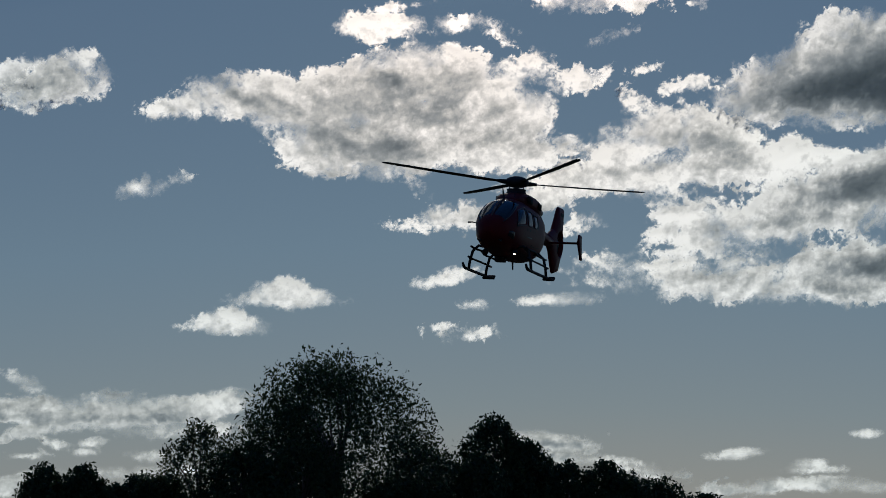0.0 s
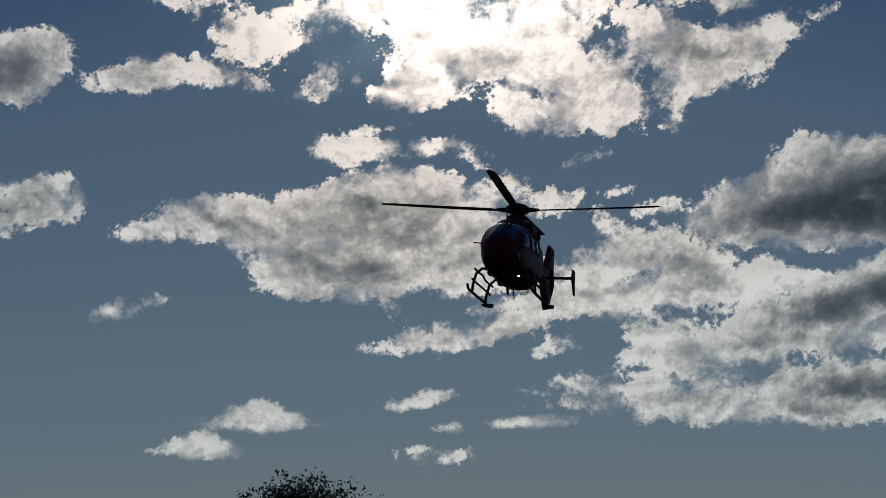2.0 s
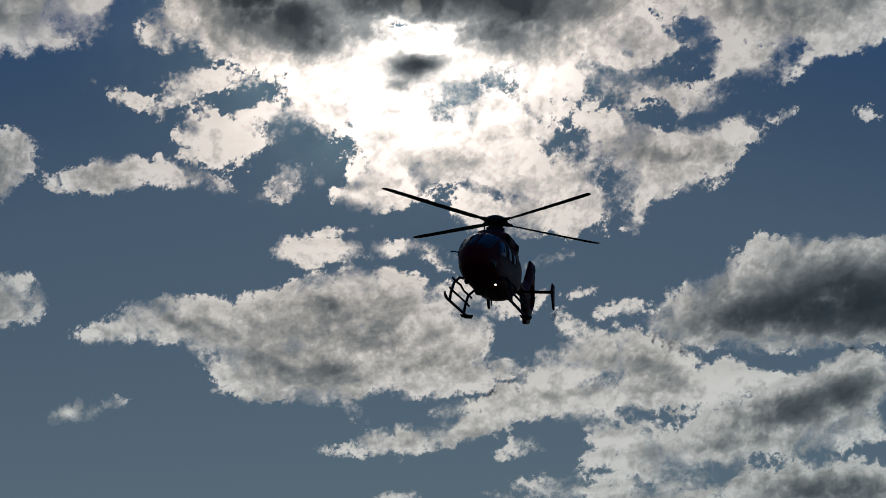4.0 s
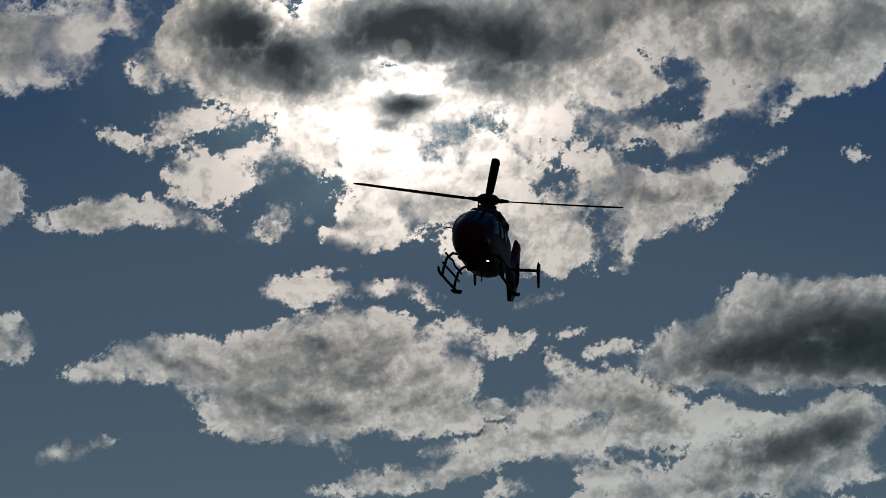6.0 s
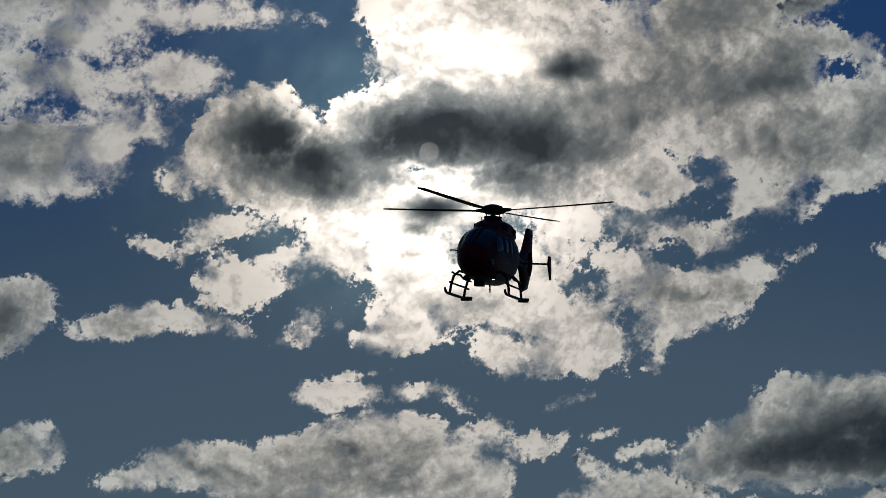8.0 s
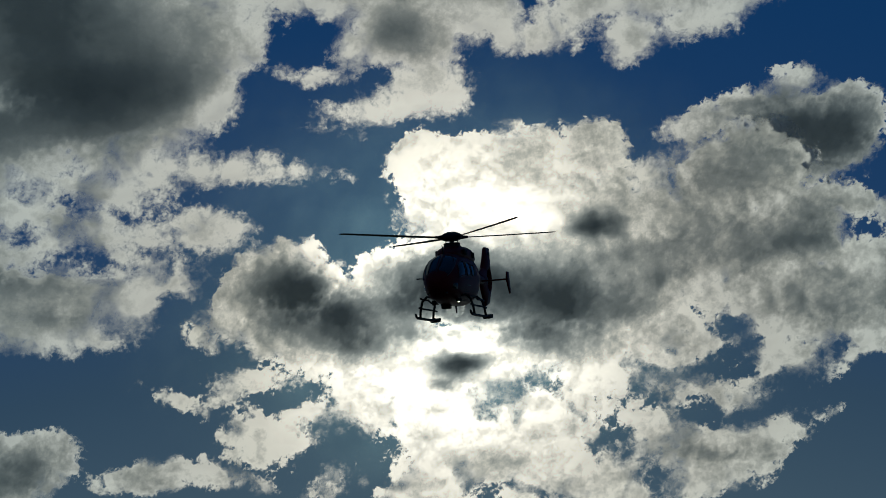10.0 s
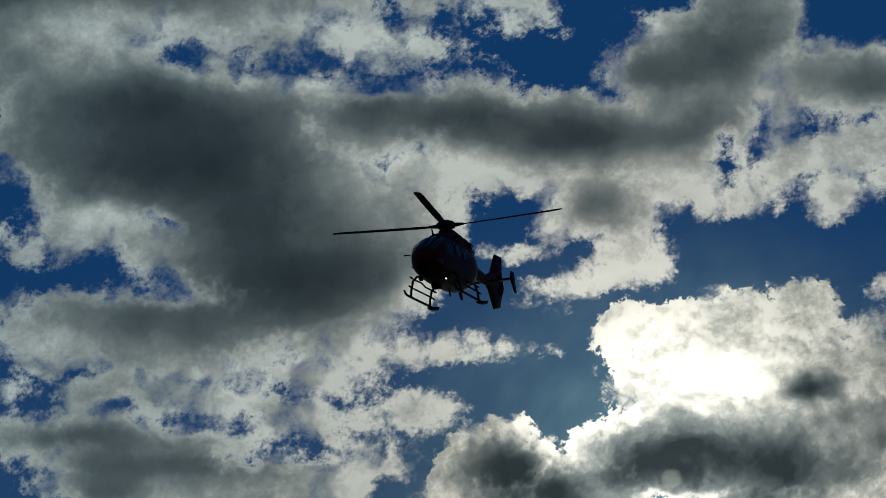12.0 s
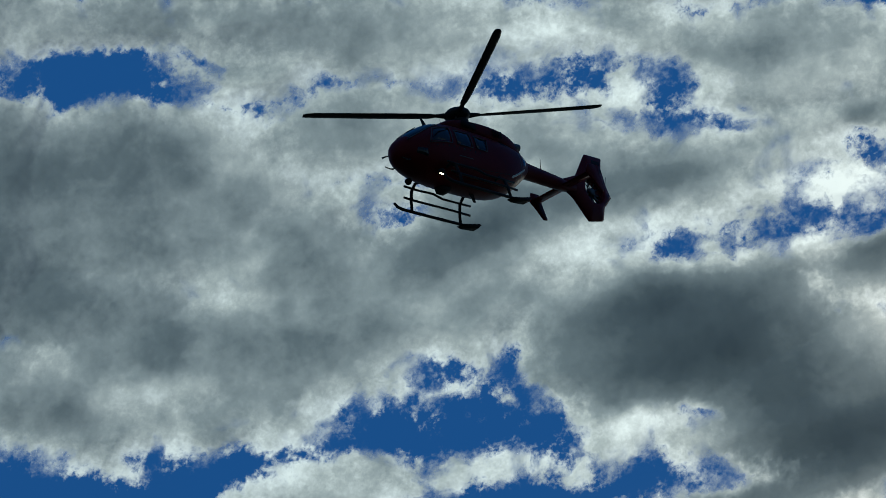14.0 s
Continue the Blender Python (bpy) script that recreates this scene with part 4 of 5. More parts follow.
BANK_PUFFS_F = [
    (3.12, 6.53, 3.23, 1.36, 2, 0.2), (4.47, 9.28, 4.55, 1.95, -9, 0.25), (-2.10, 11.11, 5.12, 1.09, -9, 0.2), (-9.03, 12.21, 5.31, 1.82, -9, 0.25),
    (-14.83, 12.50, 3.36, 2.05, -9, 0.25), (-21.91, 14.67, 3.06, 1.26, -9, 0.2), (-18.28, 14.09, 2.79, 1.04, -9, 0.2), (-2.21, 2.96, 3.50, 1.17, 17, 0.15),
    (-22.62, 0.99, 4.72, 1.83, -7, 0.25), (-16.84, -0.54, 4.57, 1.00, -2, 0.2), (-12.03, -3.31, 2.42, 0.79, -7, 0.1), (-7.59, -3.24, 0.99, 0.49, 3, 0.05),
    (-20.62, -2.11, 0.63, 0.28, -7, 0.05), (-5.38, 1.41, 1.18, 0.79, 42, 0.05),
]
BANK_PUFFS_G = [
    (-8.27, -0.79, 1.59, 0.43, -22, 0.05), (-27.65, 8.97, 5.79, 6.93, -8, 0.35), (-26.89, 15.90, 5.83, 1.91, -9, 0.3), (-14.80, 16.26, 8.46, 2.28, -9, 0.3),
    (0.24, 13.75, 8.20, 2.19, -9, 0.3), (2.48, -1.55, 2.93, 1.37, 5, 0.3), (5.42, -1.29, 2.17, 2.17, 5, 0.2), (7.41, -3.50, 1.59, 1.19, 5, 0.15),
    (8.13, -1.00, 1.99, 1.58, 8, 0.15), (8.89, 0.61, 1.80, 0.79, 9, 0.1), (6.07, -3.28, 2.94, 1.77, 8, 0.3), (0.01, -5.68, 4.70, 1.16, 8, 0.3),
    (-14.22, -3.84, 4.00, 1.38, 7, 0.15), (-16.70, -0.36, 3.41, 1.20, 17, 0.2),
]
BANK_PUFFS_H = [
    (-12.47, -0.17, 3.20, 0.79, 7, 0.15), (-8.31, -0.76, 1.19, 0.59, 27, 0.05), (-9.63, -3.65, 1.39, 0.43, 2, 0.05), (-6.84, -3.28, 0.89, 0.31, 7, 0),
    (-4.65, 1.42, 1.97, 0.98, 37, 0.15), (-2.85, 5.86, 3.94, 1.18, -3, 0.25), (1.02, 4.86, 3.91, 0.98, 2, 0.15), (6.48, 5.06, 2.13, 0.39, 7, 0.1),
    (-4.92, 4.00, 4.35, 1.58, -3, 0.25), (-12.86, 4.81, 6.03, 2.39, -3, 0.25), (9.00, 8.54, 3.47, 1.57, -3, 0.25), (5.18, 9.55, 3.89, 1.18, -3, 0.2),
    (-10.28, 8.86, 4.41, 1.80, -3, 0.2), (-6.22, 10.22, 2.39, 0.80, -3, 0.15),
]
BANK_PUFFS_I = [
    (1.38, 8.00, 1.56, 1.18, 27, 0.1), (-21.60, 4.16, 4.72, 1.84, -8, 0.3), (-20.21, -0.43, 5.49, 1.31, -1, 0.2), (-14.36, -0.64, 2.25, 1.10, 8, 0.15),
    (-11.73, 0.64, 2.84, 0.89, 3, 0.15),
]
BANK_GAPS_A = [
    (4.11, -7.51, 0.78, 0.23, -23, -1), (5.74, -7.91, 1.38, 0.22, -3, -1), (1.04, -9.08, 1.33, 0.22, 7, -1), (-1.26, -8.96, 1.12, 0.19, 7, -1),
    (2.95, -8.94, 0.58, 0.28, 7, -1), (1.58, -13.07, 0.95, 0.32, 6, -1), (7.69, -8.98, 0.70, 0.24, 7, -1), (11.15, -0.16, 1.18, 0.36, 8, -1),
    (11.80, -1.07, 0.61, 0.80, 8, -1), (9.47, -4.62, 1.60, 0.36, 28, -1), (10.46, -3.07, 0.65, 1.10, -12, -1), (20.48, 3.08, 0.26, 1.02, -5, -1),
    (22.09, 3.95, 0.78, 0.25, 18, -1), (-2.51, -4.62, 2.89, 0.51, 2, -1),
]
BANK_GAPS_B = [
    (-7.08, -5.00, 3.22, 0.62, 8, -1), (0.85, 3.59, 1.46, 0.27, -2, -1), (3.61, 3.47, 2.16, 0.23, 5, -1), (8.50, 4.23, 3.39, 0.35, 13, -1),
    (12.05, 5.07, 1.82, 1.19, 15, -1), (13.89, 7.05, 1.62, 1.79, -14, -1), (8.36, 5.80, 0.99, 0.55, -4, -1), (9.74, 6.04, 1.10, 0.69, 6, -1),
    (-6.26, -1.15, 0.53, 0.87, 15, -1), (-8.27, -2.01, 2.07, 0.58, 0, -1), (-4.97, -2.78, 0.76, 0.39, 5, -1), (-7.08, -0.45, 0.95, 0.42, 25, -1),
    (19.31, 2.15, 0.41, 0.80, 5, -1), (-7.04, -7.71, 2.09, 0.77, 4, -1),
]
BANK_GAPS_C = [
    (-21.05, 12.63, 4.54, 0.75, -4, -1), (-17.74, 11.39, 1.06, 0.37, -9, -1), (-4.50, 9.57, 2.19, 0.64, -9, -1), (-2.84, 10.02, 1.18, 0.40, -9, -1),
    (0.22, 8.65, 0.74, 1.08, -24, -1), (0.57, 7.60, 1.35, 0.35, -9, -1), (6.62, 5.72, 0.93, 0.50, -8, -1), (4.44, 3.70, 2.82, 0.29, 4, -1),
    (-0.21, 3.37, 0.77, 0.58, 32, -1), (2.36, 3.80, 1.14, 0.19, -8, -1), (-9.86, 5.72, 0.81, 0.44, -8, -1), (-7.60, -1.86, 2.77, 1.08, -2, -1),
    (-10.95, -1.26, 1.81, 0.69, -7, -1), (-8.77, -0.04, 1.10, 0.51, -7, -1),
]
BANK_GAPS_D = [
    (-6.59, -0.21, 0.47, 0.88, -22, -1), (-1.86, -4.40, 2.49, 0.54, -7, -1), (-16.44, -2.40, 1.66, 0.48, -7, -1), (-19.53, -1.83, 1.26, 0.24, -7, -1),
    (-23.62, -2.06, 2.36, 0.37, -7, -1), (8.91, -11.34, 1.18, 1.22, 8, -1), (5.18, -9.74, 1.70, 0.43, 8, -1),
]
BANK_DARKS_A = [
    (1.25, -10.63, 3.80, 0.59, 7, 0.8), (5.94, -9.29, 1.18, 0.40, 7, 0.4), (4.72, -11.83, 1.95, 0.36, 6, 0.4), (-0.87, -11.86, 1.50, 0.59, 6, 0.5),
    (13.74, 2.45, 3.09, 0.90, 9, 0.8), (14.76, -0.03, 1.25, 0.81, 8, 0.55), (9.66, 2.22, 2.01, 0.79, 9, 0.6), (17.46, 3.03, 1.69, 0.61, 9, 0.4),
    (24.02, 5.72, 2.43, 0.82, 9, 0.6), (16.06, 5.05, 1.26, 0.50, 9, 0.5), (-2.05, -9.97, 3.86, 0.49, 4, 0.5), (0.44, -0.55, 4.27, 1.56, 5, 1.2),
    (-1.48, 1.42, 3.09, 0.97, 5, 1), (4.25, -3.76, 3.93, 1.48, 15, 1.3),
]
BANK_DARKS_B = [
    (2.92, -2.10, 2.94, 1.18, 5, 0.77), (0.90, -5.81, 3.12, 0.88, 0, 0.64), (9.66, 2.56, 3.00, 0.69, 5, 0.77), (13.92, 2.46, 2.64, 0.80, 5, 0.72),
    (6.28, 2.34, 1.78, 0.79, 5, 0.59), (18.30, 6.08, 2.26, 1.20, 15, 0.68), (15.93, 5.05, 1.23, 0.70, 6, 0.42), (18.76, 3.51, 1.44, 0.80, 5, 0.51),
    (-6.21, 5.03, 4.75, 0.96, 11, 0.68), (-0.11, 5.64, 2.52, 0.68, 6, 0.42), (6.66, 6.91, 1.19, 0.43, 6, 0.47), (-21.03, 9.06, 4.10, 1.24, -8, 0.27),
    (-23.43, 5.23, 3.47, 1.65, -8, 0.27), (-18.53, 2.93, 4.64, 0.81, -7, 0.2),
]
BANK_DARKS_C = [
    (-12.93, 4.22, 1.85, 0.80, -8, 0.14), (-13.72, 12.95, 1.88, 1.03, -9, 0.14), (4.68, 8.06, 2.64, 0.54, 2, 0.22), (2.61, 9.77, 2.68, 0.47, -9, 0.17),
    (-23.14, 0.23, 3.22, 0.61, -7, 0.16), (-2.08, 3.93, 1.75, 0.43, 2, 0.13), (-6.23, 2.51, 1.78, 0.47, -8, 0.13), (4.66, -4.46, 2.91, 1.18, 18, 0.5),
    (-2.09, -2.73, 1.73, 0.70, 5, -0.4), (-0.29, -3.36, 1.16, 0.47, 5, -0.3), (-3.45, -7.14, 1.15, 0.78, 5, -0.35), (5.38, -0.90, 1.48, 1.18, 5, -0.35),
    (9.02, -3.56, 1.20, 0.89, 5, -0.4), (10.21, 0.92, 2.41, 0.71, 5, -0.45),
]
BANK_DARKS_D = [
    (13.84, -3.16, 2.23, 0.48, 15, -0.3), (6.67, 4.65, 2.38, 0.43, 11, -0.3), (3.67, 2.79, 1.37, 0.39, 5, -0.25), (16.20, 6.48, 0.92, 0.40, 6, -0.3),
    (8.44, -6.00, 2.59, 0.56, 14, -0.3), (17.48, 1.78, 1.23, 1.00, 5, -0.3), (-15.93, 8.73, 1.68, 1.02, -8, -0.3), (-15.69, 3.78, 1.46, 1.21, -8, -0.3),
    (-5.07, 3.75, 2.56, 0.71, 2, -0.3), (-1.39, -2.43, 3.07, 0.65, -7, -0.4), (3.87, 5.05, 3.02, 0.54, 4, -0.4), (-1.23, 8.77, 0.78, 0.55, -9, -0.4),
    (1.56, 9.14, 1.92, 0.71, -9, -0.2), (-4.05, 11.42, 2.98, 0.56, -9, -0.3),
]
BANK_DARKS_E = [
    (-8.20, 10.65, 1.62, 0.73, -9, -0.2), (-18.80, 0.72, 3.57, 0.57, -2, -0.25), (2.61, 2.88, 1.71, 0.35, 2, -0.3), (-11.91, 2.47, 2.85, 0.80, -3, -0.2),
    (2.99, -2.33, 3.26, 2.13, -2, 0.6), (0.99, 1.06, 3.77, 1.14, 9, 0.5), (-3.97, 4.59, 3.14, 1.18, 2, -0.4), (-12.09, 4.31, 3.27, 1.20, -8, -0.25),
    (4.70, -2.41, 1.48, 1.14, -7, -0.3),
]
cloud("vast broken layer of grey-white cloud with deep blue rents", -18.79, 36.25, 0.95, 1.9,
      puffs=BANK_PUFFS_A + BANK_PUFFS_B + BANK_PUFFS_C + BANK_PUFFS_D + BANK_PUFFS_E + BANK_PUFFS_F + BANK_PUFFS_G + BANK_PUFFS_H + BANK_PUFFS_I + BANK_GAPS_A + BANK_GAPS_B + BANK_GAPS_C + BANK_GAPS_D,
      cores=BANK_DARKS_A + BANK_DARKS_B + BANK_DARKS_C + BANK_DARKS_D + BANK_DARKS_E, step=0.08, soft=0.2)

# unseen broken clouds added beside and behind the camera, to throw white light on the helicopter
rest = np.random.default_rng(3)
for k in range(4):
    some = [(rest.uniform(-13, 13), rest.uniform(-8, 8), rest.uniform(4, 9), rest.uniform(2, 5), int(rest.uniform(-20, 20)), 0.2) for _ in range(7)]
    cloud("unseen broken white cloud added to whiten the light on the helicopter", 90 + k * 60.0, 24 + 14 * (k % 3), 2.5, 1.0, puffs=some, cores=[], step=0.5)

# added sheet: its pale colour stands for the sun's glow in hazy air
cloud("thin pale veil of haze spread round the sun", SUN_AZ, SUN_EL + 1, 1.5, 1.0, puffs=[(0, 0, 13, 9, 0, 0.05)], cores=[], step=0.4, soft=11.0, veil=True)

bm = bmesh.new()
bmesh.ops.create_icosphere(bm, subdivisions=3, radius=26)
sun_ball = part("sun", bm, SUN_FACE)
sun_ball.location = SUN_WAY * 4300
tagged(sun_ball, "pale sun disc veiled by thick cloud", "sun")


TRIM = surface("grey_trim", (0.04, 0.038, 0.038), (0.06, 0.058, 0.056), 0.5, scale=4, fine=60, bump=0.02)

# helicopter: x ahead, y to its left, z up from the skids' soles
BODY = [(3.38, 1.13, 1.33, 0.10), (3.28, 0.98, 1.55, 0.30), (3.05, 0.82, 1.78, 0.50), (2.6, 0.66, 2.08, 0.68), (2.1, 0.57, 2.36, 0.78),
        (1.5, 0.51, 2.55, 0.82), (0.8, 0.49, 2.62, 0.83), (0.0, 0.49, 2.62, 0.83), (-0.8, 0.53, 2.60, 0.82), (-1.5, 0.72, 2.56, 0.76),
        (-2.1, 1.10, 2.48, 0.62), (-2.6, 1.50, 2.36, 0.42), (-2.85, 1.72, 2.22, 0.27)]
COWL = [(1.35, 2.46, 2.58, 0.28), (0.95, 2.42, 2.80, 0.46), (0.2, 2.38, 2.95, 0.56), (-0.8, 2.34, 2.98, 0.60), (-1.6, 2.28, 2.92, 0.56),
        (-2.2, 2.22, 2.74, 0.42), (-2.62, 2.15, 2.50, 0.25)]
HUB_Z = 3.34


def smooth_rows(rows, per=4):
    """Rows of numbers made denser along a Catmull-Rom curve."""
    out = []
    for i in range(len(rows) - 1):
        p0, p1, p2, p3 = (np.array(rows[max(0, min(len(rows) - 1, i + k))]) for k in (-1, 0, 1, 2))
        for j in range(per):
            t = j / per
            out.append(tuple(0.5 * ((2 * p1) + (p2 - p0) * t + (2 * p0 - 5 * p1 + 4 * p2 - p3) * t * t + (3 * p1 - p0 - 3 * p2 + p3) * t ** 3)))
    out.append(tuple(rows[-1]))
    return out


SKIN = smooth_rows(BODY, 4)


def on_skin(x, ang, off=0.0, power=2.4):
    """A point of the cabin's skin at station x and angle ang (0 = left side, 90 = roof), off metres outside it."""
    xs = [r[0] for r in SKIN][::-1]
    z0, z1, w = (float(np.interp(x, xs, [r[k] for r in SKIN][::-1])) for k in (1, 2, 3))
    c, s = math.cos(radians(ang)), math.sin(radians(ang))
    y = (w + off) * math.copysign(abs(c) ** (2 / power), c)
    z = (z0 + z1) / 2 + ((z1 - z0) / 2 + off) * math.copysign(abs(s) ** (2 / power), s)
    return Vector((x, y, z))


def skin_patch(bm, low, high, n=8, off=0.012):
    """A panel that follows the skin: low and high are (x, ang) ends of its lower and upper edge; it has a rim going back to the skin."""
    (xa, aa), (xb, ab) = low
    (xc, ac), (xd, ad) = high
    grid = []
    for j in range(n + 1):
        v = j / n
        row = []
        for i in range(n + 1):
            u = i / n
            x = (xa * (1 - u) + xb * u) * (1 - v) + (xc * (1 - u) + xd * u) * v
            a = (aa * (1 - u) + ab * u) * (1 - v) + (ac * (1 - u) + ad * u) * v
            rim = i in (0, n) or j in (0, n)
            row.append(bm.verts.new(on_skin(x, a, -0.01 if rim else off)))
        grid.append(row)
    for j in range(n):
        for i in range(n):
            bm.faces.new((grid[j][i], grid[j][i + 1], grid[j + 1][i + 1], grid[j + 1][i]))
    bmesh.ops.recalc_face_normals(bm, faces=bm.faces)


FAN_C, FAN_R = (-6.5, 1.9), 0.5
FIN = [(-6.57, 3.41), (-7.48, 3.44), (-7.33, 3.0), (-7.42, 2.3), (-7.58, 1.85), (-7.05, 1.36), (-6.84, 0.85), (-6.06, 0.70),
       (-5.42, 1.48), (-5.0, 1.72), (-5.0, 2.12), (-5.8, 2.42)]


def fin_mesh(bm):
    """The fin with its round fan duct through it."""
    cx, cz = FAN_C
    angs = sorted(set([round(math.atan2(z - cz, x - cx) % math.tau, 4) for x, z in FIN] + [round(math.tau * k / 40, 4) for k in range(40)]))

    def reach(a):
        dx, dz = math.cos(a), math.sin(a)
        best = 0.6
        for (x0, z0), (x1, z1) in zip(FIN, FIN[1:] + FIN[:1]):
            ex, ez = x1 - x0, z1 - z0
            det = dx * -ez + ex * dz
            if abs(det) < 1e-9:
                continue
            t = ((x0 - cx) * -ez + ex * (z0 - cz)) / det
            s = (dx * (z0 - cz) - dz * (x0 - cx)) / det
            if t > 0 and -1e-3 <= s <= 1.001:
                best = max(best, t)
        return best
    rings = []
    for y, k in ((-0.17, 0), (-0.19, 0.12), (-0.07, 0.93), (-0.02, 1), (0.02, 1), (0.07, 0.93), (0.19, 0.12), (0.17, 0)):
        rings.append([bm.verts.new((cx + math.cos(a) * (FAN_R + (reach(a) - FAN_R) * k), y, cz + math.sin(a) * (FAN_R + (reach(a) - FAN_R) * k))) for a in angs])
    n = len(angs)
    for r0, r1 in zip(rings, rings[1:] + rings[:1]):
        for k in range(n):
            bm.faces.new((r0[k], r0[(k + 1) % n], r1[(k + 1) % n], r1[k]))
    bmesh.ops.recalc_face_normals(bm, faces=bm.faces)


def blade_mesh(bm):
    """One blade along +x: wing section, slight upward cone, swept rounded tip."""
    rows = []
    for r, chord, sweep in ((0.42, 0.13, 0), (0.7, 0.16, 0), (0.95, 0.28, 0), (1.5, 0.31, 0), (2.5, 0.32, 0), (3.6, 0.32, 0), (4.4, 0.32, 0),
                            (4.75, 0.31, 0.005), (4.98, 0.27, 0.02), (5.1, 0.19, 0.045)):
        z = 0.2 * (r / 5.1) ** 1.2 - 0.02
        tw = radians(11 - 9 * r / 5.1)
        ring = []
        for cx, cz in ((0.5, 0.0), (0.3, 0.055), (0, 0.065), (-0.25, 0.04), (-0.5, 0.004), (-0.25, -0.03), (0, -0.045), (0.3, -0.045)):
            a, b = cx * chord, cz * chord * (2.0 if r < 0.9 else 1.45)
            ring.append(bm.verts.new((r, a * math.cos(tw) - b * math.sin(tw) - sweep, z + a * math.sin(tw) + b * math.cos(tw))))
        rows.append(ring)
    for r0, r1 in zip(rows, rows[1:]):
        for k in range(8):
            bm.faces.new((r0[k], r0[(k + 1) % 8], r1[(k + 1) % 8], r1[k]))
    bm.faces.new(rows[0])
    bm.faces.new(rows[-1])
    bmesh.ops.recalc_face_normals(bm, faces=bm.faces)


def lathe(bm, profile, seg=24):
    """A turned body round z: profile of (radius, z)."""
    rings = [[bm.verts.new((r * math.cos(math.tau * k / seg), r * math.sin(math.tau * k / seg), z)) for k in range(seg)] for r, z in profile]
    for r0, r1 in zip(rings, rings[1:]):
        for k in range(seg):
            bm.faces.new((r0[k], r0[(k + 1) % seg], r1[(k + 1) % seg], r1[k]))
    bm.faces.new(rings[0])
    bm.faces.new(rings[-1])
    bmesh.ops.recalc_face_normals(bm, faces=bm.faces)


def build_helicopter():
    top = empty("helicopter")
    tagged(top, "dark red light twin-engine rescue helicopter in flight, backlit", "helicopter")

    bm = bmesh.new()
    loft(bm, SKIN, 36)
    body = part("fuselage", bm, RED, top, "dark red glossy cabin shell")
    # glazing
    bm = bmesh.new()
    skin_patch(bm, ((3.12, 150), (3.12, 92)), ((1.75, 128), (1.75, 93)), 10)
    part("windscreen", bm, GLASS, body, "dark tinted windscreen pane")
    bm = bmesh.new()
    skin_patch(bm, ((3.12, 88), (3.12, 30)), ((1.75, 87), (1.75, 52)), 10)
    part("windscreen", bm, GLASS, body, "dark tinted windscreen pane")
    for side in (0, 1):
        def g(a):
            return 180 - a if side else a
        for (xa, xb, xc, xd, a0, a1) in ((2.42, 1.47, 2.15, 1.40, 3, 38), (1.24, 0.53, 1.22, 0.53, 3, 32), (0.34, -0.14, 0.34, -0.28, 4, 29)):
            bm = bmesh.new()
            skin_patch(bm, ((xa, g(a0)), (xb, g(a0))), ((xc, g(a1)), (xd, g(a1))), 6)
            pane = part("side_window", bm, GLASS, body, "dark tinted cabin window")
            edge = [on_skin(xa, g(a0), 0.014), on_skin(xb, g(a0), 0.014), on_skin(xd, g(a1), 0.014), on_skin(xc, g(a1), 0.014)]
            loop = []
            for p0, p1, (x0, b0), (x1, b1) in zip(edge, edge[1:] + edge[:1], ((xa, a0), (xb, a0), (xd, a1), (xc, a1)), ((xb, a0), (xd, a1), (xc, a1), (xa, a0))):
                loop += [on_skin(x0 + (x1 - x0) * q / 5, g(b0 + (b1 - b0) * q / 5), 0.012) for q in range(5)]
            bm = bmesh.new()
            tube(bm, loop + loop[:1], 0.017, 6)
            part("window_seal", bm, TRIM, pane)
        bm = bmesh.new()
        skin_patch(bm, ((2.95, g(-22)), (2.45, g(-30))), ((2.9, g(-2)), (2.5, g(-6))), 5)
        part("chin_window", bm, GLASS, body, "dark tinted chin window")
        # door seams and the lettering bars along the flank
        for x0 in (2.52, 1.34, 0.46, -0.95):
            bm = bmesh.new()
            skin_patch(bm, ((x0, g(-48)), (x0 - 0.025, g(-48))), ((x0 - 0.05, g(44)), (x0 - 0.075, g(44))), 4, 0.004)
            part("door_seam", bm, DARK, body)
        bm = bmesh.new()
        skin_patch(bm, ((1.32, g(-14)), (0.48, g(-14))), ((1.32, g(-12)), (0.48, g(-12))), 4, 0.006)
        part("door_rail", bm, STEEL, body)
        bm = bmesh.new()
        skin_patch(bm, ((1.0, g(-3)), (0.92, g(-3))), ((1.0, g(0)), (0.92, g(0))), 3, 0.025)
        part("door_handle", bm, STEEL, body, "small dark door handle")
        for k in range(9):
            x0 = 2.2 - k * 0.24
            bm = bmesh.new()
            skin_patch(bm, ((x0, g(-4)), (x0 - 0.15, g(-4))), ((x0, g(3)), (x0 - 0.15, g(3))), 2, 0.004)
            part("lettering_bar", bm, DARK, body)
        bm = bmesh.new()
        skin_patch(bm, ((-1.2, g(-35)), (-2.45, g(-20))), ((-1.2, g(-28)), (-2.45, g(-12))), 6, 0.005)
        part("flank_stripe", bm, YELLOW, body, "pale painted stripe")
        bm = bmesh.new()
        skin_patch(bm, ((-1.05, g(34)), (-1.55, g(34))), ((-1.05, g(52)), (-1.5, g(52))), 4, 0.006)
        part("rear_quarter_panel", bm, RUBBER, body, "dark rear quarter panel")
        bm = bmesh.new()
        skin_patch(bm, ((-2.02, g(-60)), (-2.06, g(-60))), ((-2.02, g(60)), (-2.06, g(60))), 10, 0.006)
        part("clamshell_seam", bm, TRIM, body)
        bm = bmesh.new()
        skin_patch(bm, ((-2.2, g(-10)), (-2.55, g(-10))), ((-2.2, g(25)), (-2.55, g(25))), 5, 0.008)
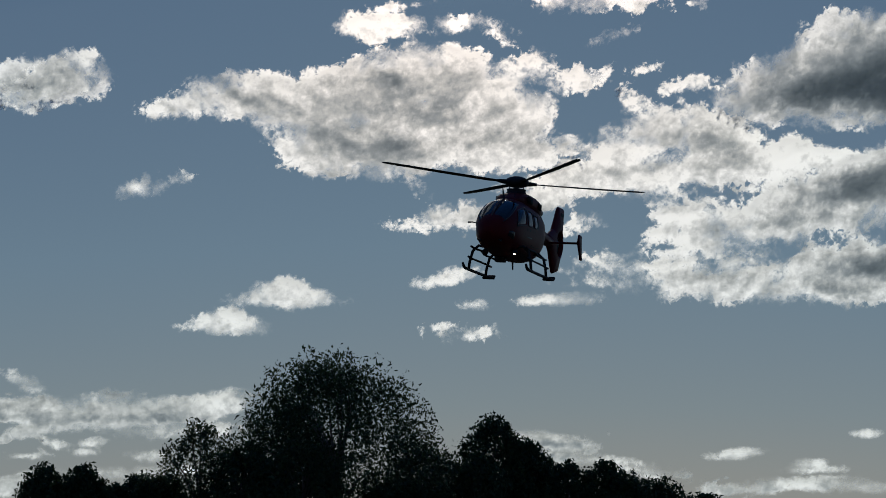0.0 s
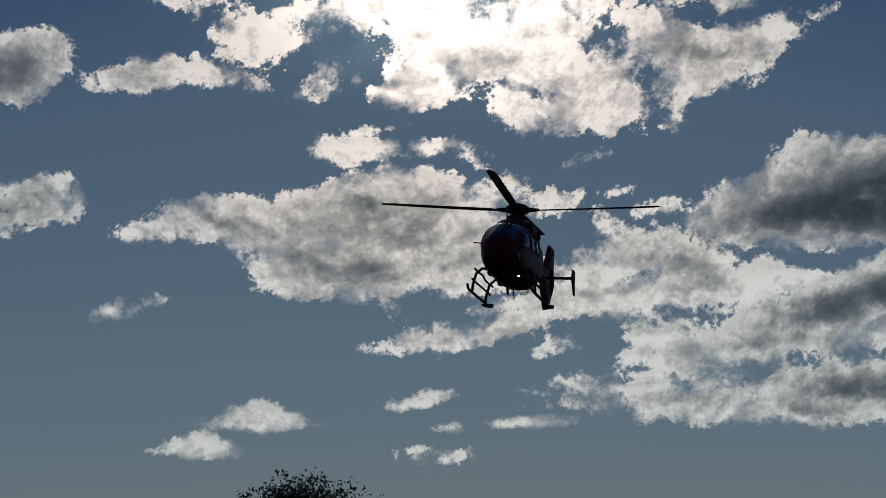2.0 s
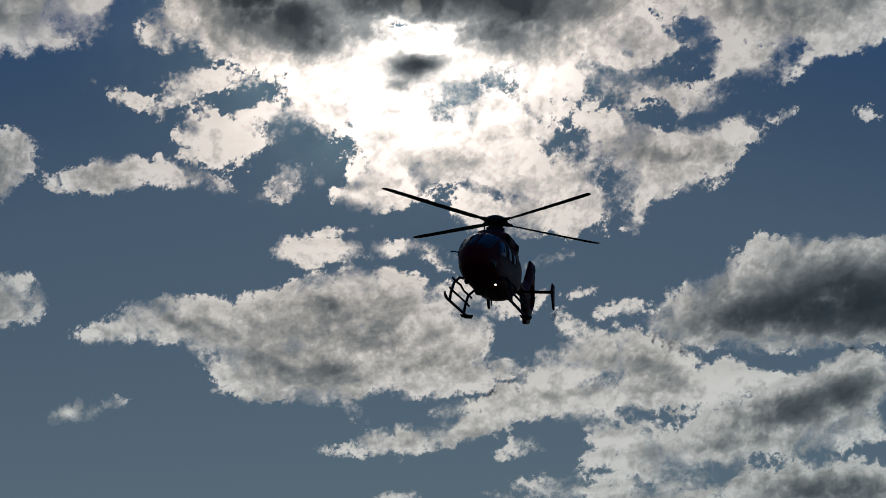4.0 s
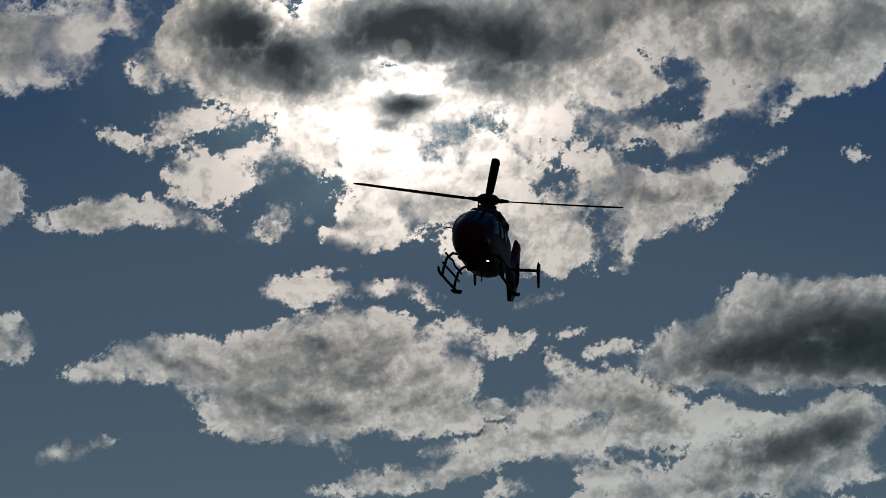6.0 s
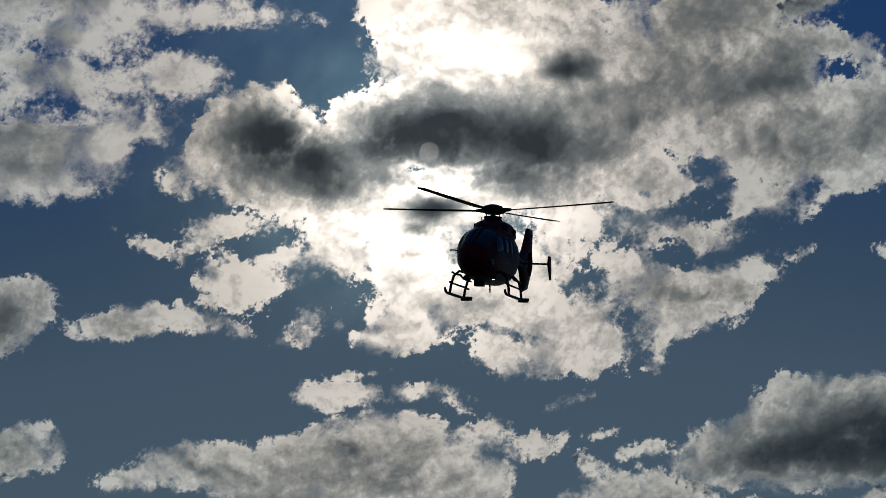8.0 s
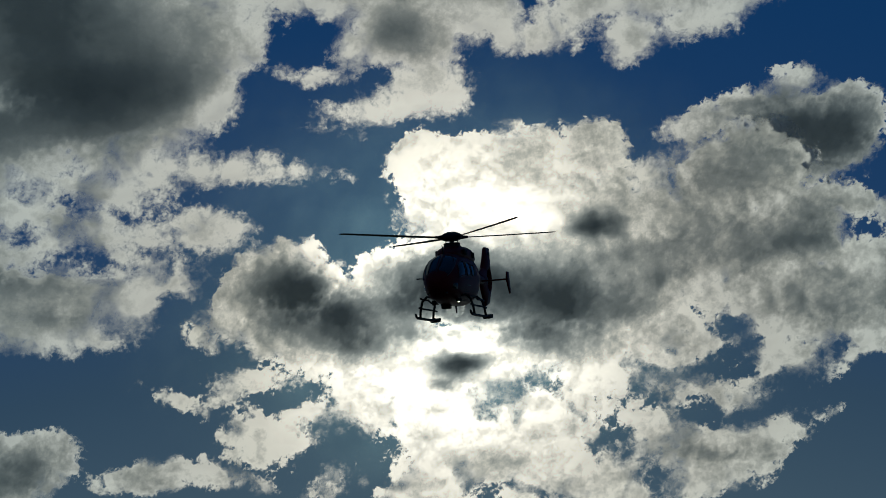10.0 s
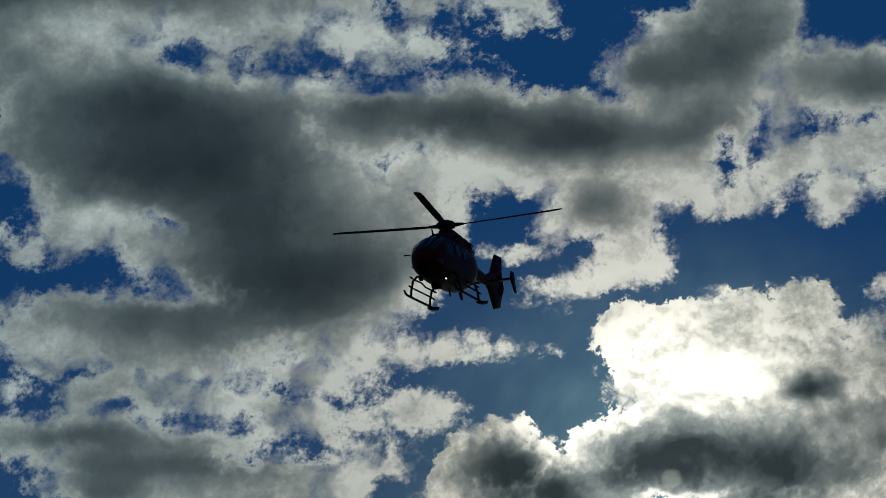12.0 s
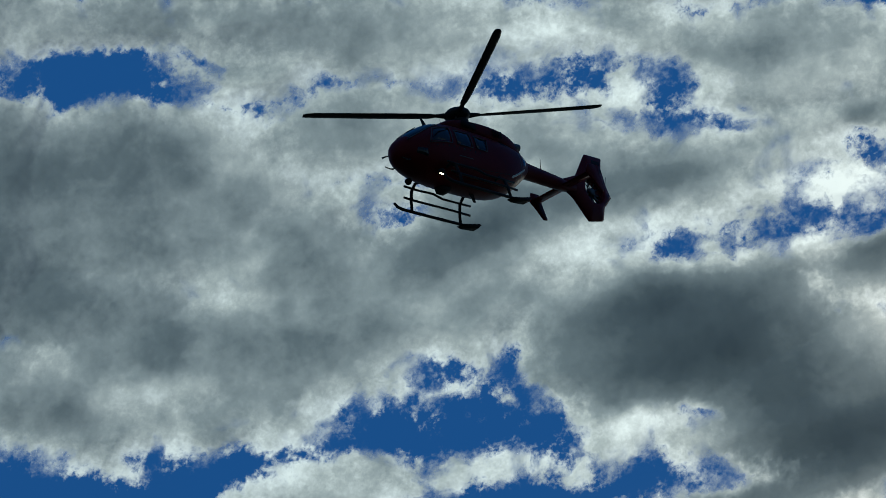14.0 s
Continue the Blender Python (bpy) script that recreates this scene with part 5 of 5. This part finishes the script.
        part("rear_window", bm, GLASS, body, "dark tinted rear door window")
        for a in (-30, -58):
            bm = bmesh.new()
            skin_patch(bm, ((2.0, g(a)), (-1.6, g(a + 6))), ((2.0, g(a + 0.8)), (-1.6, g(a + 6.8))), 8, 0.005)
            part("skin_seam", bm, DARK, body)
    bm = bmesh.new()
    tube(bm, [on_skin(x, 90, 0.012) for x in (3.1, 2.8, 2.4, 2.0, 1.7)], 0.018, 8)
    part("windscreen_post", bm, TRIM, body)
    for side in (0, 1):
        bm = bmesh.new()
        tube(bm, [on_skin(3.12 - 0.137 * q, 180 - (30 + 2.2 * q) if side else 30 + 2.2 * q, 0.012) for q in range(11)], 0.016, 8)
        part("windscreen_post", bm, TRIM, body)
    # roof: cowling, intakes, exhausts
    bm = bmesh.new()
    loft(bm, smooth_rows(COWL, 4), 30, 2.8)
    cowl = part("engine_cowling", bm, RED, top, "dark red engine cowling")
    for side in (-1, 1):
        bm = bmesh.new()
        tube(bm, [(-1.9, side * 0.22, 2.62), (-2.25, side * 0.25, 2.60), (-2.5, side * 0.28, 2.58)], [0.12, 0.13, 0.135], 14)
        part("exhaust_pipe", bm, STEEL, cowl, "sooty metal exhaust stub")
        bm = bmesh.new()
        block(bm, (-0.1, side * 0.575 - 0.03, 2.55), (0.55, side * 0.575 + 0.03, 2.78), 0.02)
        part("intake_grille", bm, RUBBER, cowl, "black air intake grille")
        for k in range(4):
            bm = bmesh.new()
            block(bm, (-0.95 - k * 0.12, side * 0.62 - 0.02, 2.5), (-0.89 - k * 0.12, side * 0.62 + 0.02, 2.74), 0.008)
            part("louvre", bm, RUBBER, cowl)
    bm = bmesh.new()
    lathe(bm, [(0.40, 2.86), (0.37, 2.95), (0.33, 3.02), (0.345, 3.05), (0.345, 3.09), (0.3, 3.1)], 24)
    part("mast_fairing", bm, DARK, top, "dark collar below the rotor")
    bm = bmesh.new()
    lathe(bm, [(0.10, 3.05), (0.10, 3.3)], 14)
    part("rotor_mast", bm, STEEL, top)
    for k in range(4):
        a = math.tau * k / 4 + 0.4
        bm = bmesh.new()
        tube(bm, [(0.24 * math.cos(a), 0.24 * math.sin(a), 3.06), (0.27 * math.cos(a + 0.2), 0.27 * math.sin(a + 0.2), 3.27)], 0.022, 8)
        part("pitch_link", bm, STEEL, top)
    # main rotor
    bm = bmesh.new()
    lathe(bm, [(0.26, -0.15), (0.39, -0.1), (0.44, 0.0), (0.42, 0.08), (0.33, 0.16), (0.18, 0.215), (0.05, 0.23)], 28)
    rotor = part("main_rotor", bm, DARK, top, "dark rotor hub with rounded cap")
    rotor.location = (0, 0, HUB_Z)
    for k in range(4):
        bm = bmesh.new()
        blade_mesh(bm)
        bl = part("rotor_blade", bm, BLADE, rotor, "long slender dark rotor blade")
        bl.rotation_euler = (0, 0, math.tau * k / 4)
        bm = bmesh.new()
        tube(bm, [(0.25, 0, 0.0), (0.5, 0, 0.0), (0.78, 0, 0.01)], [0.10, 0.085, 0.05], 10)
        cuff = part("blade_cuff", bm, RUBBER, rotor)
        cuff.rotation_euler = (0, 0, math.tau * k / 4)
    # tail
    bm = bmesh.new()
    tube(bm, [(-2.45, 0, 1.98), (-2.85, 0, 1.96), (-3.6, 0, 1.92), (-4.6, 0, 1.86), (-5.5, 0, 1.84)], [0.36, 0.275, 0.245, 0.215, 0.18], 20)
    boom = part("tail_boom", bm, RED, top, "dark red tapered tail boom")
    bm = bmesh.new()
    tube(bm, [(-3.9, 0, 2.12), (-3.92, 0, 2.4), (-3.98, 0, 2.66)], [0.016, 0.012, 0.007], 6)
    part("whip_aerial", bm, DARK, boom)
    bm = bmesh.new()
    tube(bm, [(-2.9, 0.1, 2.22), (-3.8, 0.08, 2.15), (-4.9, 0.06, 2.06)], 0.03, 8)
    part("drive_shaft_cover", bm, RED, boom)
    bm = bmesh.new()
    fin_mesh(bm)
    fin = part("tail_fin", bm, RED, top, "dark red tail fin with ducted fan")
    for z, w in ((2.75, 0.10), (3.05, 0.09)):
        for y in (-0.115, 0.115):
            bm = bmesh.new()
            slab(bm, [(-6.75, z), (-7.2, z), (-7.22, z + 0.14), (-6.78, z + 0.14)], y - 0.008, y + 0.008)
            part("fin_bar", bm, DARK, fin, smooth=False)
    bm = bmesh.new()
    tube(bm, [(-7.42, 0, 2.25), (-7.5, 0, 2.5), (-7.6, 0, 2.74)], [0.014, 0.011, 0.007], 6)
    part("whip_aerial", bm, DARK, fin)
    bm = bmesh.new()
    lathe(bm, [(0.05, -0.1), (0.14, -0.09), (0.16, 0.0), (0.14, 0.09), (0.05, 0.1)], 18)
    fan = part("tail_fan", bm, STEEL, top, "small ducted tail fan hub")
    for k in range(10):
        bm = bmesh.new()
        block(bm, (0.14, -0.05, -0.012), (0.48, 0.05, 0.012), 0.006)
        fb = part("fan_blade", bm, STEEL, fan)
        fb.rotation_euler = Euler((radians(35), 0, math.tau * k / 10 + 0.13 * (k % 2)))
    for k in range(5):
        a = math.tau * k / 5 + 0.3
        bm = bmesh.new()
        tube(bm, [(FAN_C[0] + 0.12 * math.cos(a), -0.12, FAN_C[1] + 0.12 * math.sin(a)), (FAN_C[0] + 0.52 * math.cos(a + 0.3), -0.12, FAN_C[1] + 0.52 * math.sin(a + 0.3))], 0.025, 8)
        part("stator_vane", bm, STEEL, fin)
    bm = bmesh.new()
    for y0, y1 in ((-1.28, 1.28),):
        rows = []
        for y in (y0, -0.6, 0, 0.6, y1):
            rows.append([bm.verts.new((x, y, z)) for x, z in ((-4.66, 1.76), (-4.75, 1.80), (-4.95, 1.805), (-5.18, 1.765), (-4.95, 1.735), (-4.75, 1.73))])
        for r0, r1 in zip(rows, rows[1:]):
            for k in range(6):
                bm.faces.new((r0[k], r0[(k + 1) % 6], r1[(k + 1) % 6], r1[k]))
        bm.faces.new(rows[0])
        bm.faces.new(rows[-1])
    bmesh.ops.recalc_face_normals(bm, faces=bm.faces)
    stab = part("stabiliser", bm, RED, top, "dark red horizontal stabiliser")
    for y in (-1.3, 1.3):
        bm = bmesh.new()
        slab(bm, [(-4.80, 2.10), (-5.20, 2.10), (-5.26, 1.78), (-5.42, 1.16), (-5.24, 1.14), (-4.86, 1.55), (-4.62, 1.76)], y - 0.035, y + 0.035, 0.02)
        part("end_plate", bm, RED, stab, "dark red stabiliser end plate")
    # landing gear
    for y in (-1.12, 1.12):
        s = math.copysign(1, y)
        bm = bmesh.new()
        tube(bm, [(2.48, y, 0.16), (2.36, y, 0.06), (2.15, y, 0.01), (1.0, y, 0.0), (-0.4, y, 0.0), (-1.05, y, 0.0)], [0.04, 0.05, 0.052, 0.052, 0.052, 0.045], 10)
        skid = part("skid", bm, DARK, top, "dark tubular landing skid")
        bm = bmesh.new()
        slab(bm, [(-0.45, -0.045), (-0.62, -0.10), (-1.25, -0.05), (-1.42, 0.09), (-1.35, 0.12), (-0.9, 0.03)], y - 0.14, y + 0.14, 0.02)
        part("rear_pad", bm, RUBBER, skid, "dark flat pad at the skid heel")
        for z, yy in ((0.40, 1.06), (0.76, 0.98)):
            pts = [(2.04, s * yy, z + 0.02), (1.7, s * yy, z), (1.3, s * yy, z)]
            pts += [(0.75, s * yy, z + (0.02 if z > 0.5 else 0)), (0.3, s * yy, z - (0.08 if z > 0.5 else 0)), (-0.3, s * yy, z - (0.08 if z > 0.5 else 0)), (-1.0, s * yy, z - (0.08 if z > 0.5 else 0.02))]
            bm = bmesh.new()
            tube(bm, pts, 0.038, 8)
            part("step_rail", bm, DARK, skid, "dark tubular boarding step")
    for x in (1.72, -0.52):
        bm = bmesh.new()
        tube(bm, [(x, -1.12, 0.02), (x, -1.09, 0.3), (x, -1.0, 0.66), (x, -0.8, 0.85), (x, -0.5, 0.80), (x, 0, 0.74), (x, 0.5, 0.80), (x, 0.8, 0.85), (x, 1.0, 0.66), (x, 1.09, 0.3), (x, 1.12, 0.02)], 0.05, 10)
        part("cross_tube", bm, DARK, top, "dark bent cross tube")
    # belly and nose details
    bm = bmesh.new()
    lathe(bm, [(0.02, 0.0), (0.11, 0.01), (0.125, 0.05), (0.1, 0.12), (0.08, 0.14)], 18)
    lamp_house = part("lamp_housing", bm, DARK, top, "dark belly lamp housing")
    lamp_house.location = (1.95, 0.56, 0.56)
    for dx in (-0.045, 0.045):
        bm = bmesh.new()
        lathe(bm, [(0.008, -0.022), (0.03, -0.016), (0.036, 0.008), (0.03, 0.012)], 16)
        bulb = part("landing_light", bm, LAMP_ON, lamp_house, "lit warm white landing light")
        bulb.location = (dx, 0, 0)
    bm = bmesh.new()
    lathe(bm, [(0.02, -0.13), (0.08, -0.10), (0.11, -0.02), (0.095, 0.05), (0.045, 0.08)], 20)
    turret = part("camera_turret", bm, RUBBER, top, "black round sensor ball under the nose")
    turret.location = (2.55, -0.32, 0.56)
    bm = bmesh.new()
    slab(bm, [(0.15, 0.52), (-0.05, 0.52), (-0.12, 0.22), (-0.02, 0.2)], -0.012, 0.012)
    part("belly_aerial", bm, DARK, top, smooth=False)
    bm = bmesh.new()
    slab(bm, [(1.45, 0.55), (1.0, 0.55), (1.08, 0.34), (1.38, 0.34)], -0.3, 0.05, 0.03)
    part("belly_fairing", bm, DARK, top)
    for y in (-0.34, 0.34):
        bm = bmesh.new()
        tube(bm, [(3.0, y, 0.95), (3.12, y * 1.1, 0.86), (3.3, y * 1.1, 0.86), (3.44, y * 1.1, 0.88)], [0.025, 0.022, 0.02, 0.016], 8)
        part("pitot_tube", bm, DARK, top)
    bm = bmesh.new()
    tube(bm, [(2.85, -0.6, 1.5), (2.9, -0.74, 1.52), (2.98, -0.86, 1.5)], [0.02, 0.022, 0.03], 8)
    part("mirror_arm", bm, DARK, top)
    bm = bmesh.new()
    slab(bm, [(1.75, 2.46), (1.55, 2.48), (1.72, 2.72), (1.88, 2.86), (1.84, 2.72)], -0.015, 0.015)
    part("wire_cutter", bm, DARK, top, smooth=False)
    bm = bmesh.new()
    tube(bm, [(1.2, 0.25, 2.55), (1.2, 0.25, 2.78)], [0.014, 0.008], 6)
    part("whip_aerial", bm, DARK, top)
    bm = bmesh.new()
    tube(bm, [(3.1, 0.02, 1.72), (2.7, 0.06, 2.04), (2.3, 0.1, 2.29)], 0.014, 6)
    part("wiper", bm, RUBBER, top)
    return top, rotor, fan


helicopter, main_rotor, tail_fan = build_helicopter()

FLIGHT = [
    (0.0, pose(2.46, 58.30, 10.40, -4.10, 2.34, -106.80)),
    (1.0, pose(2.85, 57.92, 12.11, -4.58, 1.51, -105.91)),
    (1.5, pose(3.12, 57.79, 12.94, -4.47, 1.53, -104.06)),
    (2.0, pose(3.41, 57.68, 13.77, -4.37, 1.66, -104.27)),
    (3.0, pose(3.92, 57.54, 15.51, -4.36, 3.70, -105.21)),
    (3.5, pose(4.00, 57.71, 16.46, -4.96, 2.79, -106.24)),
    (6.0, pose(4.16, 58.54, 19.85, -6.69, 4.66, -104.09)),
    (6.5, pose(4.22, 59.18, 20.81, -5.53, 7.00, -104.78)),
    (7.0, pose(4.07, 58.66, 21.49, -6.27, 9.93, -105.07)),
    (7.5, pose(3.90, 60.22, 23.06, -7.69, 12.76, -106.00)),
    (8.0, pose(3.43, 58.54, 23.45, -7.89, 15.38, -106.29)),
    (8.2, pose(3.27, 58.78, 24.02, -8.02, 16.40, -106.98)),
    (10.3, pose(0.33, 62.49, 32.26, -1.68, 22.89, -104.11)),
    (11.0, pose(-3.06, 64.58, 36.71, -2.20, 21.59, -101.81)),
    (12.0, pose(-7.57, 59.58, 38.85, -3.83, 20.01, -104.27)),
    (12.5, pose(-10.13, 54.32, 38.53, -4.01, 19.95, -104.57)),
    (13.0, pose(-12.81, 48.44, 38.03, -4.78, 19.39, -104.67)),
    (13.5, pose(-15.57, 41.51, 37.06, -5.59, 19.55, -105.38)),
    (14.0, pose(-18.60, 34.83, 36.53, -6.84, 18.70, -107.00)),
]


def rotor_angle(t):
    """The main rotor turns at about 410 rpm, with the slow drift of its governor."""
    drift = np.interp(t, (0, 1.5, 3.5, 6, 8.2, 10.3, 12.5, 14), (6, 4, -1, -6, -3, 3, 0, -3))
    return 32 + 2457.85 * t + drift


def motions():
    walk(helicopter, FLIGHT)
    steps = [k / FPS for k in range(14 * FPS + 1)]
    walk(main_rotor, [(t, pose(0, 0, HUB_Z, 0, 0, rotor_angle(t) % 360)) for t in steps])
    lie = pose(FAN_C[0], 0, FAN_C[1], 90, 0, 0)
    walk(tail_fan, [(t, lie @ pose(0, 0, 0, 0, 0, (k * 83.0) % 360)) for k, t in enumerate(steps)])


motions()
